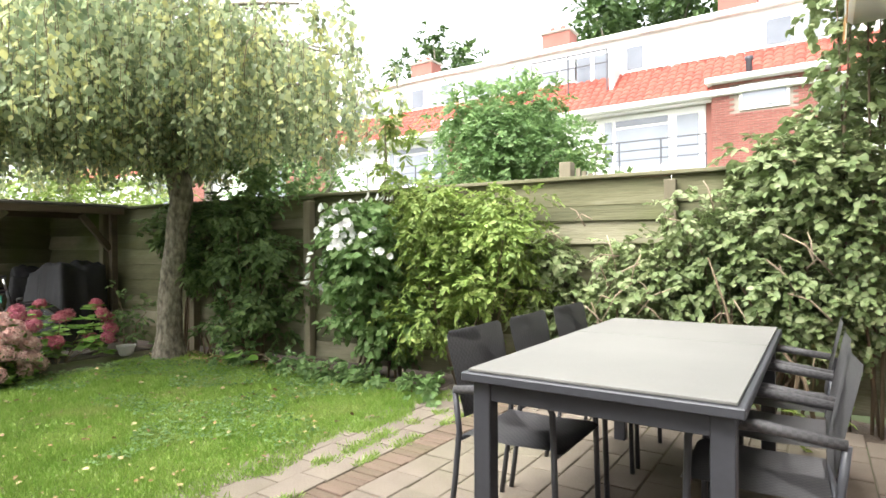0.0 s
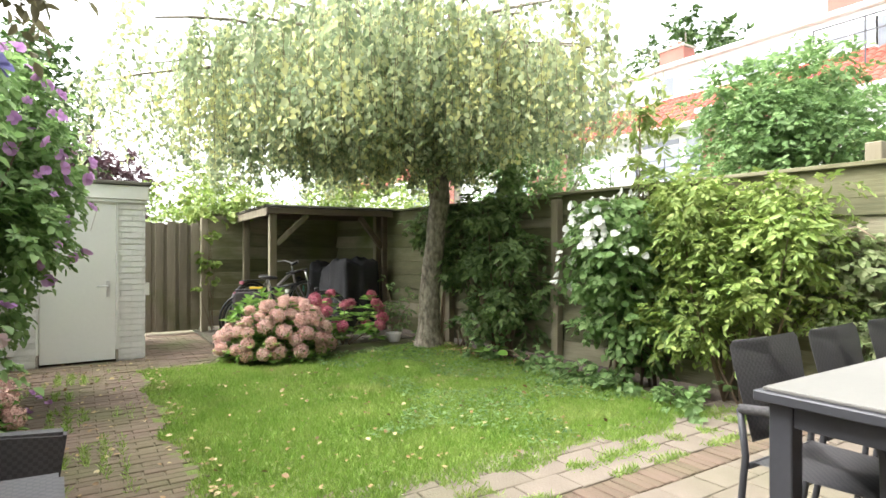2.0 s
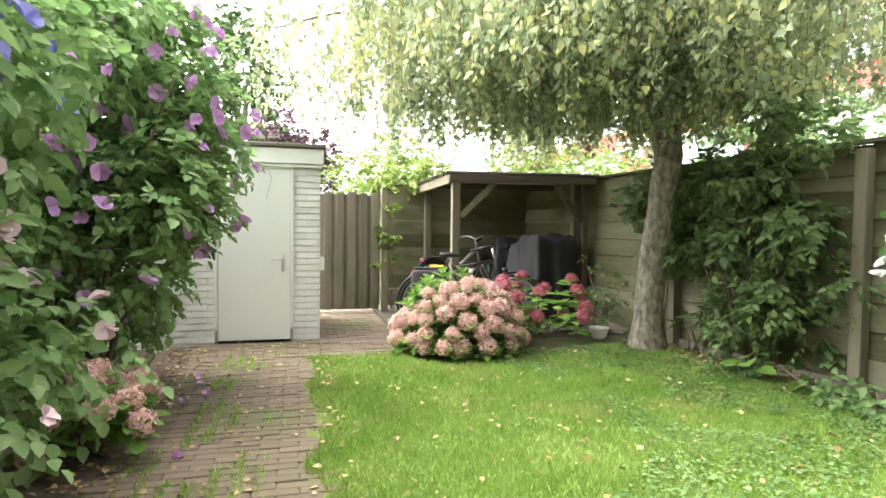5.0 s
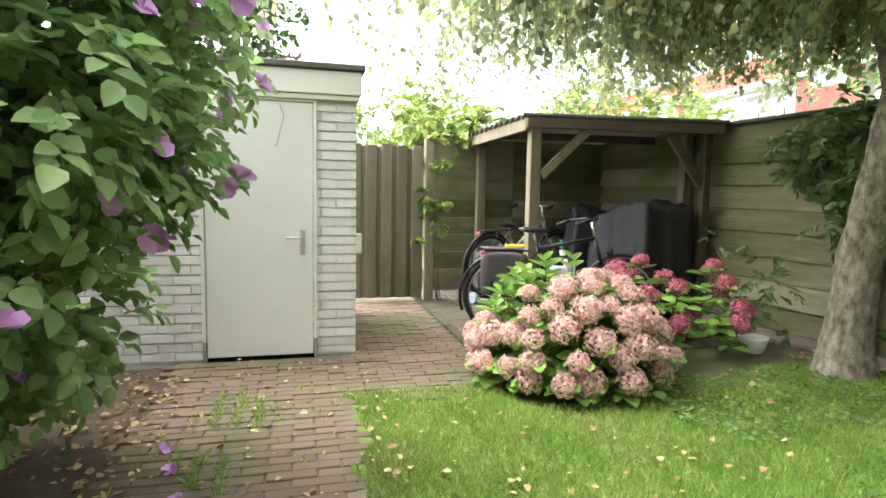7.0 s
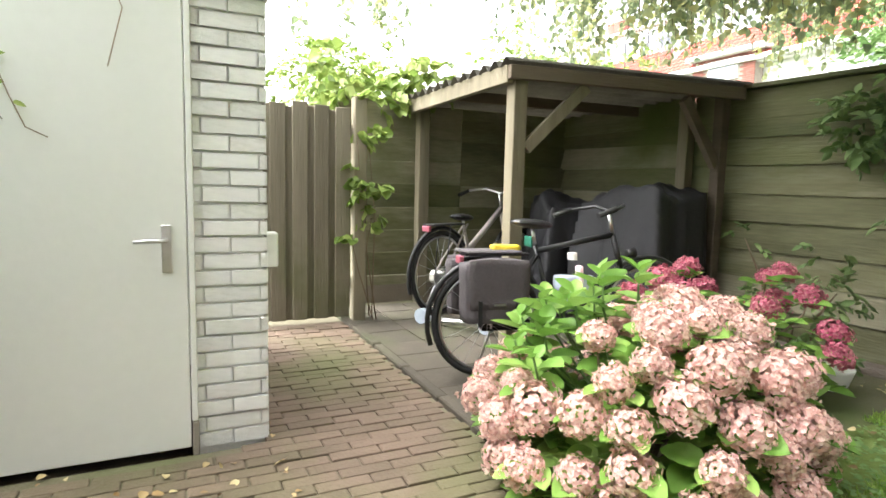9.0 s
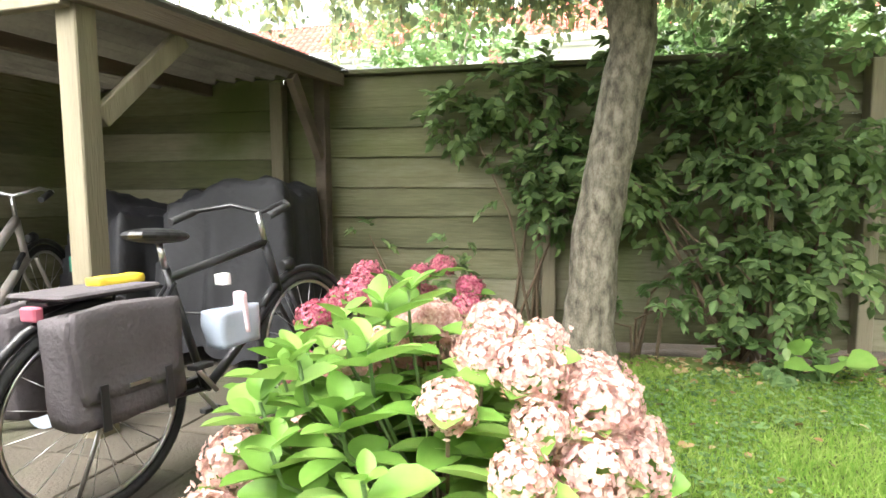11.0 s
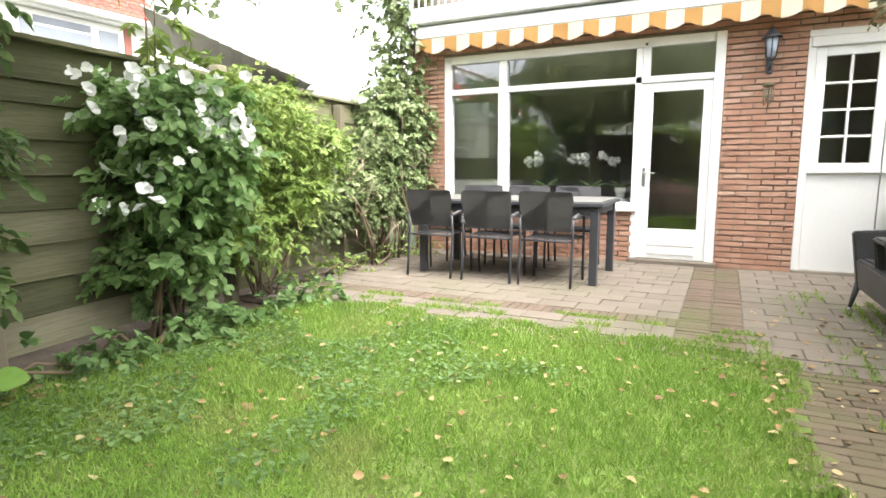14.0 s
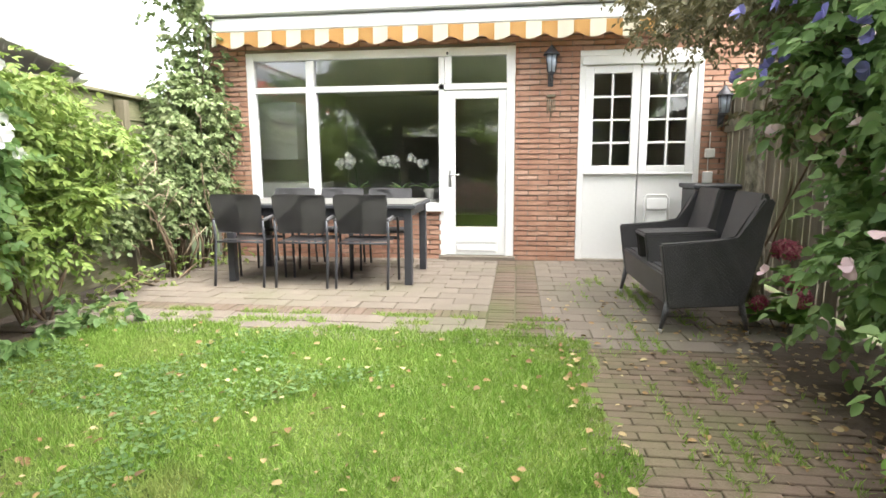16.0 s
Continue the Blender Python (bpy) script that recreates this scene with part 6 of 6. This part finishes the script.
def orchid(m, n, seed):
    o = thing("orchid", "white orchid in a pot on the window sill", "plant", m)
    g = random.Random(seed)
    tubes("pot", [([(0, 0, 0), (0, 0, 0.13)], [0.045, 0.06])], WHITE, o, "white pot", 16)
    tubes("flower_stalk", [([(0, 0, 0.12), (0, 0.02, 0.35), (0, 0.1, 0.5), (-0.02, 0.24, 0.5)], 0.004)], L_MID, o, sides=5)
    at = [(g.uniform(-0.04, 0.02), 0.02 + 0.24 * k / n + g.uniform(-0.03, 0.03), 0.47 + g.uniform(-0.06, 0.06)) for k in range(n)]
    flower_heads("flower", at, 0.05, P_WHITE, o, 5, (-1, 0, 0.2))
    link("leaf", leaf_mesh("leaf", [(0, 0, 0.12)] * 4, [(0.2, 1, 0.4), (0.1, -1, 0.4), (-0.6, 0.4, 0.5), (0.4, -0.5, 0.5)], [(0, 0, 1)] * 4, 0.2, 0.06), L_MID, o)


tagged(part("window_shelf", cube(HX + 0.1, HX + 0.4, 2.1, 4.26, 0.64, 0.7, bevel=0.006), WHITE), "white inner window shelf", "shelf")
for y, n, sd in ((3.1, 11, 1), (2.55, 8, 2), (2.2, 7, 3)):
    orchid(pose(HX + 0.22, y, 0.7), n, sd)
sh = tagged(part("wall_cupboard", cube(HX + 0.7, HX + 1.0, 4.05, 4.6, 1.2, 1.95, bevel=0.01), WHITE), "white cupboard inside the window", "cupboard")
tagged(part("kitchen_unit", cube(HX + 0.5, HX + 1.1, 3.7, 4.88, 0.02, 0.9, bevel=0.01), WHITE), "white kitchen unit inside the window", "cupboard")


# ---- paving ----
def paving():
    g = random.Random(90)

    def piece(w, d):
        me = bpy.data.meshes.new("paver")
        bm = cube(-w / 2, w / 2, -d / 2, d / 2, -0.04, 0.0, bevel=0.004)
        bm.to_mesh(me)
        bm.free()
        return me

    def lay(parent, name, me, material, x, y, turn=0.0):
        o = link(name, me, material, parent)
        o.matrix_basis = pose(x, y, 0.001 + g.uniform(-0.004, 0.003), g.uniform(-0.6, 0.6), g.uniform(-0.6, 0.6), turn + g.uniform(-0.6, 0.6))

    patio = thing("patio", "worn brown grey concrete pavers with mossy joints", "patio", kind="structure")
    big, small = piece(0.192, 0.292), piece(0.062, 0.195)
    big.materials.append(PAVER), small.materials.append(PATH_BRICK)
    half = piece(0.192, 0.142)
    half.materials.append(PAVER)
    r, x = 0, 0.51
    while x > -2.6:
        if x > -2.7:
            for sign, edge, far in ((-1, 0.93, -0.75), (1, 1.345, 4.5)):
                if sign > 0 and abs(x + 1.89) < 0.02:
                    continue
                y = edge
                if r % 2:
                    lay(patio, "paver", half, None, x, y + sign * 0.071)
                    y += sign * 0.15
                while sign * (far - y) > 0:
                    lay(patio, "paver", big, None, x, y + sign * 0.146)
                    y += sign * 0.3
        x -= 0.2
        r += 1
    stand = piece(0.19, 0.062)
    stand.materials.append(PATH_BRICK)
    band = thing("brick_band", "narrow band of red bricks set in the patio", "paving", kind="structure")
    x = 0.55
    while x > -2.6:
        lay(band, "brick", small, None, x, 1.034), lay(band, "brick", small, None, x - 0.01, 1.24)
        x -= 0.068
    y = 1.38
    while y < 4.45:
        lay(band, "brick", stand, None, -1.89, y)
        y += 0.068
    path = thing("path", "worn red brown brick path with mossy joints", "path", kind="structure")
    n, r = 0, 0
    x = -2.65
    pos = []
    while x > -9.0:
        y = -0.28 + (0.1 if r % 2 else 0.0)
        while y < (0.74 if x > -6.15 else 1.66):
            if x > SX + 0.06 or y > 0.8:
                pos.append((x, y))
            y += 0.2
        x -= 0.068
        r += 1
    g.shuffle(pos)
    near = [p for p in pos if p[0] > -6.3][:300]
    done = set(near)
    for p in near:
        lay(path, "brick", small, None, *p)
    vs, fs = [], []
    for p in pos:
        if p in done:
            continue
        z = 0.001 + g.uniform(-0.004, 0.003)
        o = len(vs)
        for dz, k in ((-0.03, 1.0), (z - 0.003, 1.0), (z, 0.94)):
            for a, b in ((-1, -1), (1, -1), (1, 1), (-1, 1)):
                vs.append((p[0] + a * 0.031 * k, p[1] + b * 0.0975 * k, dz))
        for q in (0, 4):
            for i in range(4):
                j = (i + 1) % 4
                fs.append((o + q + i, o + q + j, o + q + 4 + j, o + q + 4 + i))
        fs.append((o + 8, o + 9, o + 10, o + 11))
    me = bpy.data.meshes.new("brick_rest")
    me.from_pydata(vs, [], fs)
    tagged(link("brick_rest", me, PATH_BRICK_REST, path), kind="stuff")
    kerb = thing("edging", "low grey concrete edging between path and yard", "edging", kind="structure")
    x = -6.75
    while x > -8.95:
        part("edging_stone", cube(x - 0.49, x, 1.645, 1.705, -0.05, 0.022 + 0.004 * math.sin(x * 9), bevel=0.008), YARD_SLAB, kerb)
        x -= 0.5
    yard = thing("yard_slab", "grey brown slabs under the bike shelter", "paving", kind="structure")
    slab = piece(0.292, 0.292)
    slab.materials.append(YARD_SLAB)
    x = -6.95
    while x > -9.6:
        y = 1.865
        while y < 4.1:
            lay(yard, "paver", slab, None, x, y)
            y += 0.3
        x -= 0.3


PATH_BRICK_REST = mat("path_brick_far", [(0.085, 0.066, 0.045), (0.12, 0.088, 0.063), (0.155, 0.11, 0.082)], 4.0, 0.9, 0.5, 70, "island", amount=0.8, wear=((0.09, 0.092, 0.04), 1.3, 0.45, 0.72))
paving()
